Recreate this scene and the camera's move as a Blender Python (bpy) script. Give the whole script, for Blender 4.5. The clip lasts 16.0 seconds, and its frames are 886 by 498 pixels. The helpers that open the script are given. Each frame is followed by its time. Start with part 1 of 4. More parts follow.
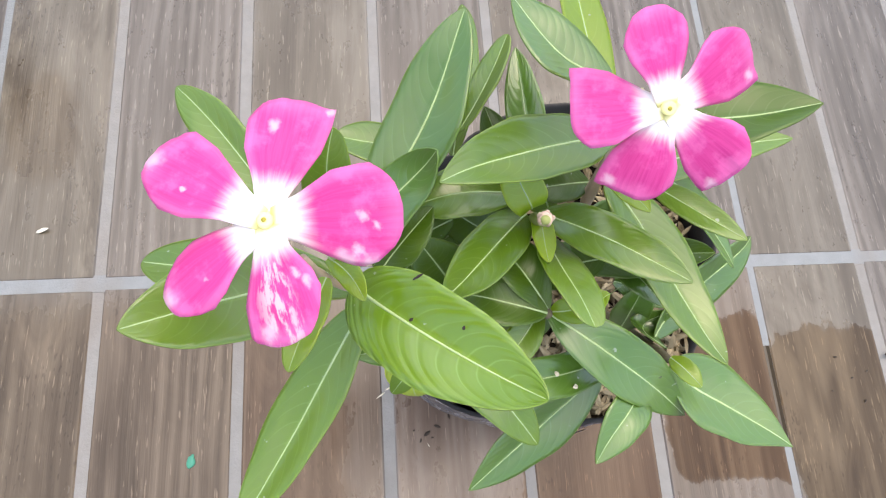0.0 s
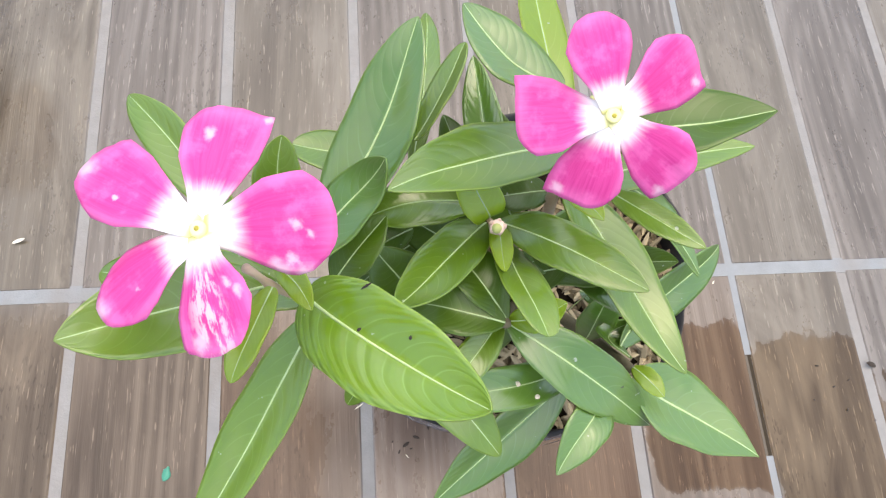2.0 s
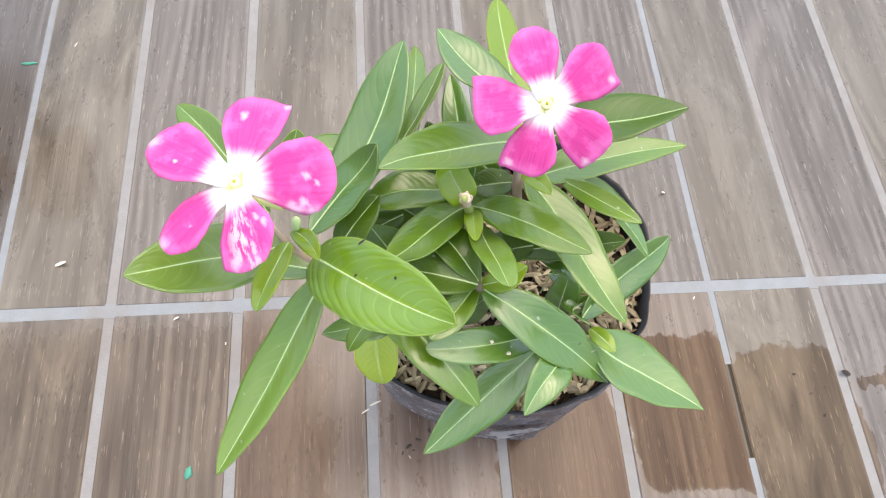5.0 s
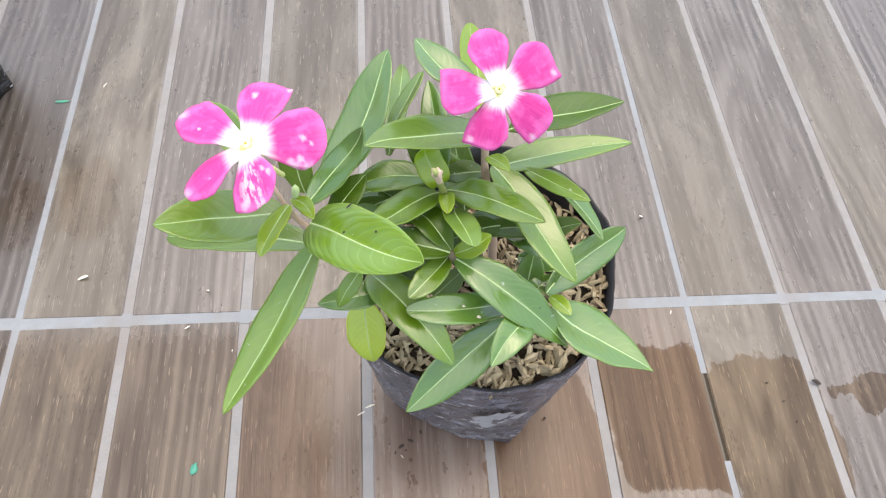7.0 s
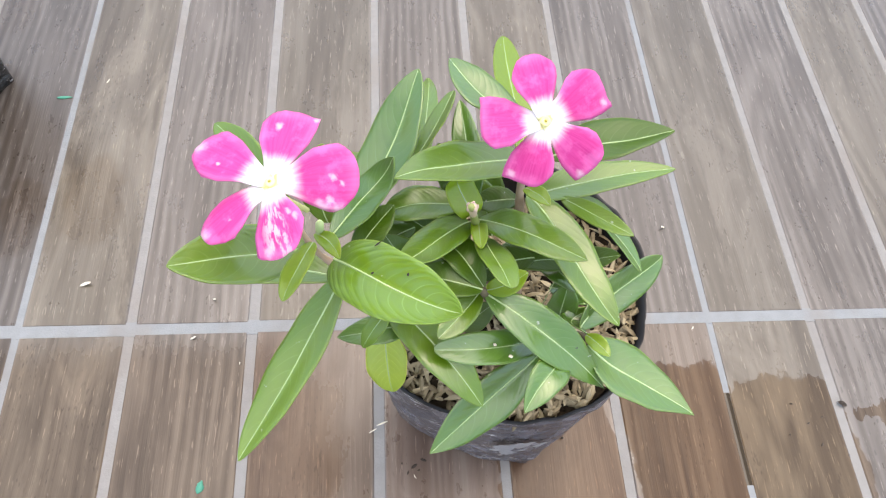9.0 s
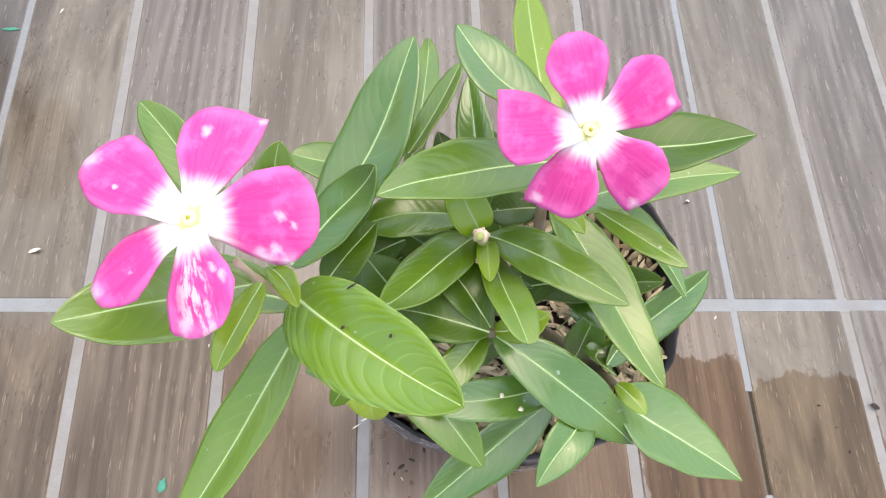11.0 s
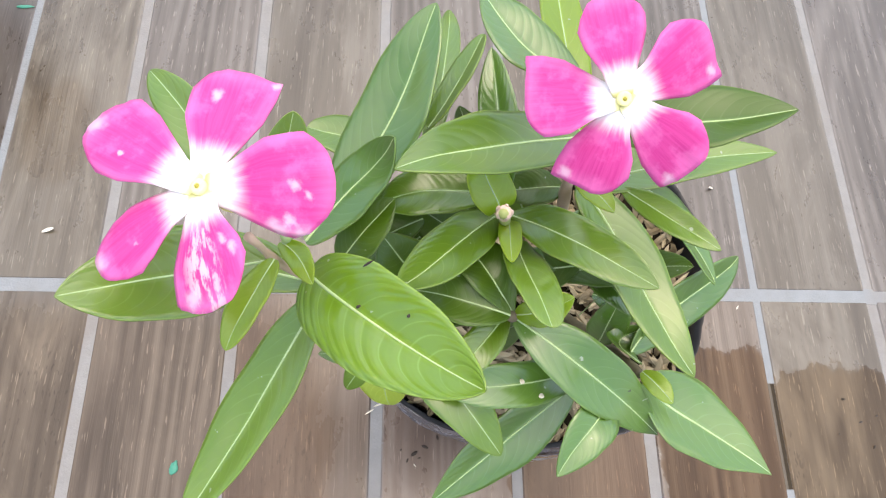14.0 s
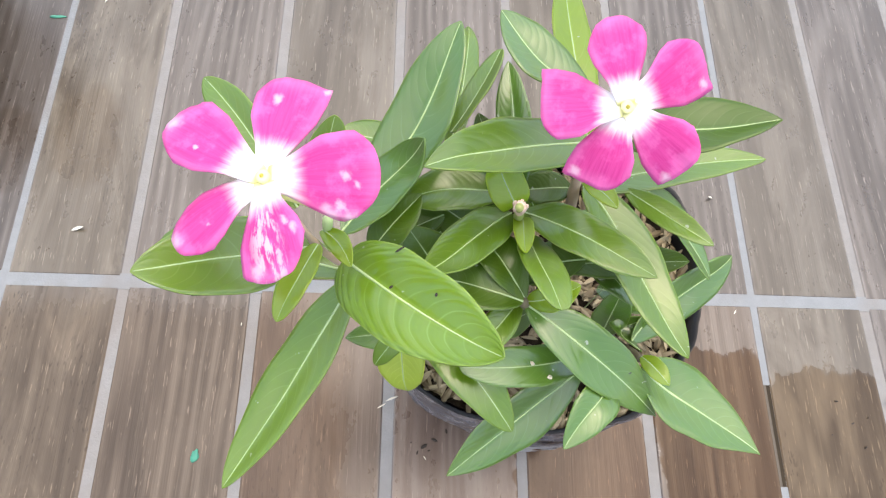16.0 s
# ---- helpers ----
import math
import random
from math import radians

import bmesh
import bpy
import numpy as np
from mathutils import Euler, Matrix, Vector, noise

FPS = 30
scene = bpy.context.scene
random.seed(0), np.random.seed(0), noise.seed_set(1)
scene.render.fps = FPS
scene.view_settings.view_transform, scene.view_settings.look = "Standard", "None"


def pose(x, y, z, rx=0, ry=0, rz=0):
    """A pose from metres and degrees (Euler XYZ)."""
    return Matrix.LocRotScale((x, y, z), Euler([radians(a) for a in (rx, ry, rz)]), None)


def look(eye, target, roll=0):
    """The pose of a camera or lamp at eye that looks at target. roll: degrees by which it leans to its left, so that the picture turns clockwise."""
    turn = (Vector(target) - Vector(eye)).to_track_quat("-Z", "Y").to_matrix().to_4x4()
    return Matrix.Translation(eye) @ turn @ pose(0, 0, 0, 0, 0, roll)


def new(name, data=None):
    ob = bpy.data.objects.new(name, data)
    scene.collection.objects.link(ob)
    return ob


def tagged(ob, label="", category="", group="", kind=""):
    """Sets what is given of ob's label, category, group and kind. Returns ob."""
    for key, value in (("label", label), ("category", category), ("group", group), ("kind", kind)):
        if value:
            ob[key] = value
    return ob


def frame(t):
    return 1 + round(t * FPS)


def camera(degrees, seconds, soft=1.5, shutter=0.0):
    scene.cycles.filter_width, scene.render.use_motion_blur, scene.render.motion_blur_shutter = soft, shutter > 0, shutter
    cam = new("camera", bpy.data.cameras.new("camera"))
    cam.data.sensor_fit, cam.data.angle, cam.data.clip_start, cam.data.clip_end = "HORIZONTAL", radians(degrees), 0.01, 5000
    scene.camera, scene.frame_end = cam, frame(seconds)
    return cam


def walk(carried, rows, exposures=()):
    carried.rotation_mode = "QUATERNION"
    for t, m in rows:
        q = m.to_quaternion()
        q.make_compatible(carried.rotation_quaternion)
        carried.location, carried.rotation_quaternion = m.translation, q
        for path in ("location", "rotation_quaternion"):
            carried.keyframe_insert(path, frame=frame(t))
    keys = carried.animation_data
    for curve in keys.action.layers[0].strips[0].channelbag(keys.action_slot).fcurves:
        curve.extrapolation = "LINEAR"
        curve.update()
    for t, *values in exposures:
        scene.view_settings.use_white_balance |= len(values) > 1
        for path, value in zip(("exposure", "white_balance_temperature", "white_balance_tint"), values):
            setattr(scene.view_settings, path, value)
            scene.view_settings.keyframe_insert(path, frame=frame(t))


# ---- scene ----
cam = camera(67.42, 16.0, soft=1.25)
# seconds, place, yaw, pitch, roll
ROWS = [
    (0.0, 0.1950, -0.0908, 0.3246, -21.15, -71.25, 18.30),
    (0.5, 0.1984, -0.0903, 0.3193, -22.57, -71.05, 19.69),
    (1.0, 0.2014, -0.0891, 0.3199, -21.82, -70.78, 18.80),
    (1.5, 0.2026, -0.0914, 0.3233, -21.04, -70.38, 18.20),
    (2.0, 0.2036, -0.0912, 0.3243, -21.17, -70.35, 18.17),
    (2.5, 0.2010, -0.0955, 0.3307, -20.33, -69.66, 17.44),
    (3.0, 0.2013, -0.1040, 0.3400, -19.68, -68.52, 16.60),
    (3.5, 0.2022, -0.1113, 0.3467, -18.85, -67.67, 15.76),
    (4.0, 0.2041, -0.1148, 0.3492, -17.78, -67.40, 14.64),
    (4.2, 0.2043, -0.1159, 0.3480, -17.68, -67.57, 14.43),
    (6.3, 0.2146, -0.1409, 0.3484, -10.70, -61.35, 7.60),
    (6.5, 0.2154, -0.1454, 0.3531, -10.86, -61.19, 7.62),
    (7.0, 0.2120, -0.1583, 0.3643, -11.33, -60.81, 8.47),
    (7.5, 0.2077, -0.1651, 0.3678, -11.95, -60.12, 9.39),
    (8.0, 0.2063, -0.1653, 0.3701, -11.64, -59.89, 8.93),
    (8.5, 0.2065, -0.1566, 0.3678, -12.12, -60.20, 9.00),
    (9.0, 0.2044, -0.1383, 0.3580, -11.78, -62.02, 9.78),
    (9.2, 0.2020, -0.1323, 0.3517, -11.71, -63.30, 10.36),
    (11.3, 0.2091, -0.0976, 0.3264, -15.62, -67.88, 15.32),
    (11.5, 0.2088, -0.0981, 0.3256, -15.77, -67.97, 15.63),
    (12.0, 0.2094, -0.0981, 0.3250, -15.79, -68.02, 15.59),
    (12.5, 0.2113, -0.0971, 0.3229, -14.79, -68.42, 14.45),
    (13.0, 0.2105, -0.0962, 0.3217, -14.40, -68.64, 14.31),
    (13.5, 0.2106, -0.0966, 0.3217, -13.93, -68.69, 13.96),
    (14.0, 0.2079, -0.0982, 0.3210, -12.89, -68.95, 13.24),
    (14.5, 0.2057, -0.1001, 0.3235, -12.36, -68.76, 13.07),
    (15.0, 0.2022, -0.1021, 0.3264, -10.66, -68.64, 11.82),
    (15.5, 0.2010, -0.1050, 0.3317, -11.08, -67.99, 12.48),
    (16.0, 0.2027, -0.1080, 0.3336, -11.67, -68.03, 12.89),
]
walk(cam, [(t, pose(x, y, z, 90 + pitch, 0, yaw) @ pose(0, 0, 0, 0, 0, roll)) for t, x, y, z, yaw, pitch, roll in ROWS],
     exposures=[(0.0, 1.63, 7600, 9.5), (2.5, 1.72, 7600, 9.5), (7.5, 1.78, 7600, 9.5), (9.2, 1.74, 7600, 9.5), (16.0, 1.72, 7600, 9.5)])

# ---- light: a bright overcast sky, with a broad soft sun behind the cloud ----
SUN_ELEVATION, SUN_ROTATION = radians(80), radians(30)
world = bpy.data.worlds.new("overcast_sky")
scene.world = world
world.use_nodes = True
wn = world.node_tree
sky = wn.nodes.new("ShaderNodeTexSky")
sky.sky_type, sky.sun_disc = "NISHITA", False
sky.sun_elevation, sky.sun_rotation = SUN_ELEVATION, SUN_ROTATION
sky.air_density, sky.dust_density, sky.ozone_density = 1.0, 2.1, 1.0
wn.links.new(sky.outputs["Color"], wn.nodes["Background"].inputs["Color"])
wn.nodes["Background"].inputs["Strength"].default_value = 0.15
sun = new("sun", bpy.data.lights.new("sun", "SUN"))
sun.data.energy, sun.data.angle, sun.data.color = 0.76, radians(105), (1.0, 0.985, 0.965)
sun.matrix_world = look((0.03, 0.05, 0.998), (0.0, 0.0, 0.0))


# ---- materials ----
class Nodes:
    """A node material, with short ways to add nodes and links."""

    def __init__(self, name, rough=0.5, spec=0.5):
        self.mat = bpy.data.materials.new(name)
        self.mat.use_nodes = True
        self.tree = self.mat.node_tree
        self.out = self.tree.nodes["Material Output"]
        self.bsdf = self.tree.nodes["Principled BSDF"]
        self.put(self.bsdf, "Roughness", rough)
        self.put(self.bsdf, "Specular IOR Level", spec)

    def put(self, node, socket, value):
        if isinstance(value, bpy.types.NodeSocket):
            self.tree.links.new(value, node.inputs[socket])
        else:
            node.inputs[socket].default_value = value

    def add(self, kind, **sockets):
        node = self.tree.nodes.new("ShaderNode" + kind)
        for key, value in sockets.items():
            self.put(node, key.replace("_", " "), value)
        return node

    def math(self, op, a, b=0.0, clamp=False):
        node = self.tree.nodes.new("ShaderNodeMath")
        node.operation, node.use_clamp = op, clamp
        self.put(node, 0, a)
        self.put(node, 1, b)
        return node.outputs[0]

    def vmath(self, op, a, b):
        node = self.tree.nodes.new("ShaderNodeVectorMath")
        node.operation = op
        self.put(node, 0, a)
        self.put(node, 1, b)
        return node.outputs[0]

    def mix(self, fac, a, b, blend="MIX"):
        node = self.tree.nodes.new("ShaderNodeMixRGB")
        node.blend_type = blend
        self.put(node, 0, fac)
        self.put(node, 1, a)
        self.put(node, 2, b)
        return node.outputs[0]

    def ramp(self, fac, stops):
        node = self.tree.nodes.new("ShaderNodeValToRGB")
        el = node.color_ramp.elements
        while len(el) < len(stops):
            el.new(0.5)
        for e, (at, col) in zip(el, stops):
            e.position = at
            e.color = (*col, 1) if isinstance(col, tuple) else (col, col, col, 1)
        self.put(node, 0, fac)
        return node.outputs[0]

    def smooth(self, x, lo, hi):
        node = self.tree.nodes.new("ShaderNodeMapRange")
        node.interpolation_type = "SMOOTHSTEP"
        self.put(node, 0, x)
        self.put(node, 1, lo)
        self.put(node, 2, hi)
        return node.outputs[0]

    def noise(self, vec, scale, detail=3.0, rough=0.55, distort=0.0):
        node = self.add("TexNoise", Vector=vec, Scale=scale, Detail=detail, Roughness=rough, Distortion=distort)
        return node.outputs["Fac"]

    def stretch(self, vec, s):
        return self.vmath("MULTIPLY", vec, s)

    def position(self):
        return self.add("NewGeometry").outputs["Position"]

    def local(self):
        return self.add("TexCoord").outputs["Object"]

    def uv(self):
        sep = self.add("SeparateXYZ", Vector=self.add("TexCoord").outputs["UV"])
        return sep.outputs["X"], sep.outputs["Y"]

    def random(self):
        return self.add("ObjectInfo").outputs["Random"]

    def bump(self, height, distance, strength=1.0, normal=None):
        node = self.add("Bump", Height=height, Distance=distance, Strength=strength)
        if normal is not None:
            self.put(node, "Normal", normal)
        self.put(self.bsdf, "Normal", node.outputs["Normal"])
        return node.outputs["Normal"]

    def color(self, value):
        self.put(self.bsdf, "Base Color", value)


def rgb(r, g, b):
    return (r, g, b, 1.0)


def wet_mask(n):
    """Where rinse water still darkens the tiles: patches with ragged edges, fixed to the floor."""
    pos = n.position()
    warp = n.add("TexNoise", Vector=pos, Scale=26.0, Detail=4.0).outputs["Color"]
    ragged = n.vmath("ADD", pos, n.vmath("MULTIPLY", n.vmath("SUBTRACT", warp, (0.5, 0.5, 0.5)), (0.026, 0.018, 0.0)))
    warp = n.add("TexNoise", Vector=n.stretch(pos, (1.0, 0.6, 1.0)), Scale=150.0, Detail=3.0).outputs["Color"]
    ragged = n.vmath("ADD", ragged, n.vmath("MULTIPLY", n.vmath("SUBTRACT", warp, (0.5, 0.5, 0.5)), (0.008, 0.014, 0.0)))
    total = None
    for cx, cy, rx, ry, much in ((0.370, -0.069, 0.034, 0.042, 1.0), (0.434, -0.088, 0.034, 0.050, 0.85), (0.489, -0.0590, 0.014, 0.0030, 0.9), (0.508, -0.0615, 0.018, 0.0110, 0.9), (0.550, -0.066, 0.030, 0.022, 0.9), (0.298, -0.108, 0.033, 0.070, 0.85),
                                 (-0.008, 0.070, 0.016, 0.028, 0.4), (0.032, 0.086, 0.020, 0.034, 0.35), (0.012, -0.085, 0.022, 0.045, 0.4), (-0.060, 0.250, 0.030, 0.045, 0.2), (0.060, -0.200, 0.130, 0.198, 0.7)):
        off = n.vmath("MULTIPLY", n.vmath("SUBTRACT", ragged, (cx, cy, 0.0)), (1 / rx, 1 / ry, 0.0))
        sep = n.add("SeparateXYZ", Vector=off)
        square = 6.0 if much > 0.7 or rx > 0.1 else 2.2
        far = n.math("ADD", n.math("POWER", n.math("ABSOLUTE", sep.outputs["X"]), square), n.math("POWER", n.math("ABSOLUTE", sep.outputs["Y"]), square))
        inside = n.math("MULTIPLY", n.smooth(far, 1.2, 0.75 if much > 0.8 else 0.5), much)
        total = inside if total is None else n.math("MAXIMUM", total, inside)
    return total


def plank_material(name, dark, middle, light, ribbed, cloudy):
    """Printed wood-look glaze: long grain, broad bands, pale worn patches. ribbed: strength of the fine stripes; cloudy: of the blotches."""
    n = Nodes(name, 0.4, 0.6)
    pos, rnd = n.position(), n.random()
    shift = n.add("CombineXYZ", X=n.math("MULTIPLY", rnd, 7.3), Y=n.math("MULTIPLY", rnd, 31.0), Z=rnd).outputs[0]
    p = n.vmath("ADD", pos, shift)
    wander = n.add("TexNoise", Vector=n.stretch(p, (14, 5, 1)), Scale=1.0, Detail=3.0).outputs["Color"]
    p = n.vmath("ADD", p, n.vmath("MULTIPLY", wander, (0.011, 0.0, 0.0)))
    # growth rings: contour lines of a long, slow noise
    slow = n.noise(n.stretch(p, (15, 1.7, 1)), 1.0, 2, 0.45, 0.3)
    rings = n.math("ADD", n.math("MULTIPLY", n.math("SINE", n.math("MULTIPLY", slow, 105.0)), 0.5), 0.5)
    broad = n.noise(n.stretch(p, (42, 3.2, 1)), 1.0, 4, 0.55, 0.5)
    middle_grain = n.noise(n.stretch(p, (190, 4.5, 1)), 1.0, 3, 0.5, 0.2)
    fine = n.noise(n.stretch(p, (430, 8, 1)), 1.0, 3, 0.5)
    stroke = n.noise(n.stretch(p, (800, 16, 1)), 1.0, 2, 0.5)
    blotch = n.noise(n.stretch(p, (30, 8, 1)), 1.0, 5, 0.65, 0.9)
    faint = n.smooth(n.noise(n.stretch(p, (20, 6, 1)), 1.0, 2), 0.38, 0.6)
    # some planks are ribbed, some cloudy: the streaks come and go
    streaky = n.smooth(n.noise(n.stretch(p, (11, 3.5, 1)), 1.0, 3), 0.36, 0.66)
    ribs = n.math("MULTIPLY", n.add("SeparateXYZ", Vector=p).outputs["X"], 980.0)
    ribs = n.math("SINE", n.math("ADD", ribs, n.math("MULTIPLY", n.noise(n.stretch(p, (60, 3, 1)), 1.0, 2), 7.0)))
    ribs = n.math("MULTIPLY", ribs, n.smooth(n.noise(n.stretch(p, (50, 9, 1)), 1.0, 3), 0.32, 0.6))
    grain = n.math("ADD", broad, n.math("MULTIPLY", n.math("MULTIPLY", n.math("SUBTRACT", rings, 0.5), faint), 0.22))
    grain = n.math("ADD", grain, n.math("MULTIPLY", ribs, 0.18 * ribbed))
    base = n.ramp(grain, [(0.27, dark), (0.5, middle), (0.73, light)])
    pale = tuple(min(1.0, c * 1.3) for c in light)
    deep = tuple(c * 0.75 for c in dark)

    def over(base, mask, much, tone):
        return n.mix(n.math("MULTIPLY", n.math("MULTIPLY", mask, streaky), much), base, rgb(*tone))

    base = over(base, n.smooth(middle_grain, 0.53, 0.7), 0.26, pale)
    base = over(base, n.smooth(middle_grain, 0.46, 0.3), 0.2, dark)
    base = over(base, n.smooth(fine, 0.55, 0.68), 0.12, pale)
    base = over(base, n.smooth(fine, 0.45, 0.32), 0.1, deep)
    base = n.mix(n.math("MULTIPLY", n.smooth(blotch, 0.5, 0.64), 0.5 * cloudy), base, rgb(*pale))
    base = n.mix(n.math("MULTIPLY", n.smooth(blotch, 0.47, 0.32), 0.55 * cloudy), base, rgb(*dark))
    base = over(base, n.smooth(stroke, 0.6, 0.7), 0.16, pale)
    base = over(base, n.smooth(stroke, 0.4, 0.3), 0.12, deep)
    # short pale pores along the grain, which also paint the tiny glints of water
    pores_and_glints = n.noise(n.stretch(p, (1300, 90, 1)), 1.0, 2, 0.4)
    base = n.mix(n.math("MULTIPLY", n.smooth(pores_and_glints, 0.655, 0.71), 0.65), base, rgb(*(c * 1.8 for c in light)))
    pits = n.noise(n.vmath("ADD", n.stretch(p, (900, 230, 1)), (7.3, 1.9, 0.0)), 1.0, 2, 0.4)
    worn = n.smooth(n.noise(n.stretch(p, (24, 9, 1)), 1.0, 3), 0.46, 0.62)
    base = n.mix(n.math("MULTIPLY", n.math("MULTIPLY", n.smooth(pits, 0.62, 0.68), worn), 0.7), base, rgb(*deep))
    # cement haze along the edges of the plank
    across = n.add("SeparateXYZ", Vector=n.add("TexCoord").outputs["Generated"]).outputs["X"]
    edge = n.math("MULTIPLY", n.math("ABSOLUTE", n.math("SUBTRACT", across, 0.5)), 2.0)
    edge = n.math("ADD", edge, n.math("MULTIPLY", n.math("SUBTRACT", broad, 0.5), 0.08))
    base = n.mix(n.math("MULTIPLY", n.smooth(edge, 0.92, 1.0), 0.35), base, rgb(0.2, 0.18, 0.165))
    tone = n.ramp(rnd, [(0.0, (0.9, 0.9, 0.92)), (1.0, (1.08, 1.06, 1.04))])
    base = n.mix(1.0, base, tone, "MULTIPLY")
    wet = wet_mask(n)
    base = n.mix(wet, base, n.mix(1.0, base, rgb(0.86, 0.69, 0.50), "MULTIPLY"))
    n.color(base)
    n.put(n.bsdf, "Specular IOR Level", n.math("MULTIPLY", n.math("SUBTRACT", 1.5, wet), 0.46))
    dirt = n.noise(n.stretch(pos, (90, 40, 1)), 1.0, 5, 0.65)
    n.put(n.bsdf, "Roughness", n.mix(wet, n.ramp(dirt, [(0.3, 0.24), (0.7, 0.4)]), rgb(0.22, 0.22, 0.22)))
    n.bump(n.math("ADD", n.math("MULTIPLY", stroke, 0.7), n.math("MULTIPLY", middle_grain, 0.8)), 0.00028, 0.6)
    return n.mat


def grout_material(name, light, dark):
    n = Nodes(name, 0.6, 0.4)
    pos = n.position()
    grain = n.noise(pos, 130.0, 5, 0.65)
    stain = n.noise(n.stretch(pos, (24, 14, 1)), 1.0, 3)
    base = n.mix(grain, rgb(*dark), rgb(*light))
    base = n.mix(n.math("MULTIPLY", n.smooth(stain, 0.46, 0.7), 0.5), base, rgb(0.17, 0.145, 0.125))
    n.color(base)
    n.bump(n.noise(pos, 900.0, 4), 0.0004, 0.5)
    return n.mat


def leaf_material(name, deep, fresh, sheen=0.36, veins=1.0, thin=0.25, wax=0.8):
    n = Nodes(name, sheen, 0.45)
    n.put(n.bsdf, "Coat Weight", wax)
    n.put(n.bsdf, "Coat IOR", 1.7)
    n.put(n.bsdf, "Coat Roughness", 0.22)
    u, v = n.uv()
    a = n.math("MULTIPLY", n.math("ABSOLUTE", n.math("SUBTRACT", u, 0.5)), 2.0)
    rnd, loc = n.random(), n.local()
    bend = n.math("ADD", n.math("MULTIPLY", a, 0.08), n.math("MULTIPLY", n.math("POWER", a, 2.6), 0.22))
    phase = n.math("MULTIPLY", n.math("SUBTRACT", v, bend), 11.0)
    phase = n.math("ADD", phase, n.math("ADD", n.math("MULTIPLY", n.math("GREATER_THAN", u, 0.5), 0.37), rnd))
    phase = n.math("ADD", phase, n.math("MULTIPLY", n.noise(loc, 60.0, 2), 1.1))
    saw = n.math("ABSOLUTE", n.math("SUBTRACT", n.math("FRACT", phase), 0.5))
    vein = n.math("MULTIPLY", n.smooth(saw, 0.085, 0.0), n.smooth(a, 0.95, 0.5))
    mottle = n.noise(loc, 120.0, 4)
    tone = n.math("ADD", n.math("MULTIPLY", mottle, 0.55), n.math("MULTIPLY", rnd, 0.45))
    base = n.mix(tone, rgb(*deep), rgb(*fresh))
    pale = (fresh[0] * 1.4 + 0.06, fresh[1] * 1.4 + 0.06, fresh[2] * 1.4 + 0.08)
    base = n.mix(n.math("MULTIPLY", n.math("MULTIPLY", vein, n.smooth(mottle, 0.25, 0.6)), min(0.4, 0.7 * veins)), base, rgb(*pale))
    base = n.mix(n.math("MULTIPLY", n.smooth(a, 0.945, 0.995), 0.5), base, rgb(pale[0] * 1.15, pale[1], pale[2] * 0.7))
    base = n.mix(n.math("MULTIPLY", n.smooth(a, 0.12, 0.0), 0.3), base, rgb(*pale))
    spots = n.noise(loc, 420.0, 2)
    base = n.mix(n.math("MULTIPLY", n.smooth(spots, 0.73, 0.77), 0.6), base, rgb(0.5, 0.54, 0.42))
    specks = n.noise(n.vmath("ADD", loc, (3.1, 0.7, 1.9)), 330.0, 2)
    base = n.mix(n.math("MULTIPLY", n.smooth(specks, 0.775, 0.80), 0.85), base, rgb(0.03, 0.025, 0.015))
    n.color(base)
    n.put(n.bsdf, "Roughness", n.ramp(mottle, [(0.3, sheen - 0.05), (0.7, sheen + 0.1)]))
    swell = n.math("ADD", n.math("MULTIPLY", n.smooth(saw, 0.0, 0.4), 0.2 * veins - 0.03), n.math("MULTIPLY", n.noise(loc, 130.0, 2, 0.4), 0.3))
    normal = n.bump(swell, 0.0011, 0.55)
    n.put(n.bsdf, "Coat Normal", normal)
    glow = n.add("BsdfTranslucent", Color=n.mix(0.35, base, rgb(0.45, 0.62, 0.05)), Normal=normal)
    both = n.add("MixShader", Fac=thin)
    n.put(both, 1, n.bsdf.outputs[0])
    n.put(both, 2, glow.outputs[0])
    n.put(n.out, "Surface", both.outputs[0])
    return n.mat


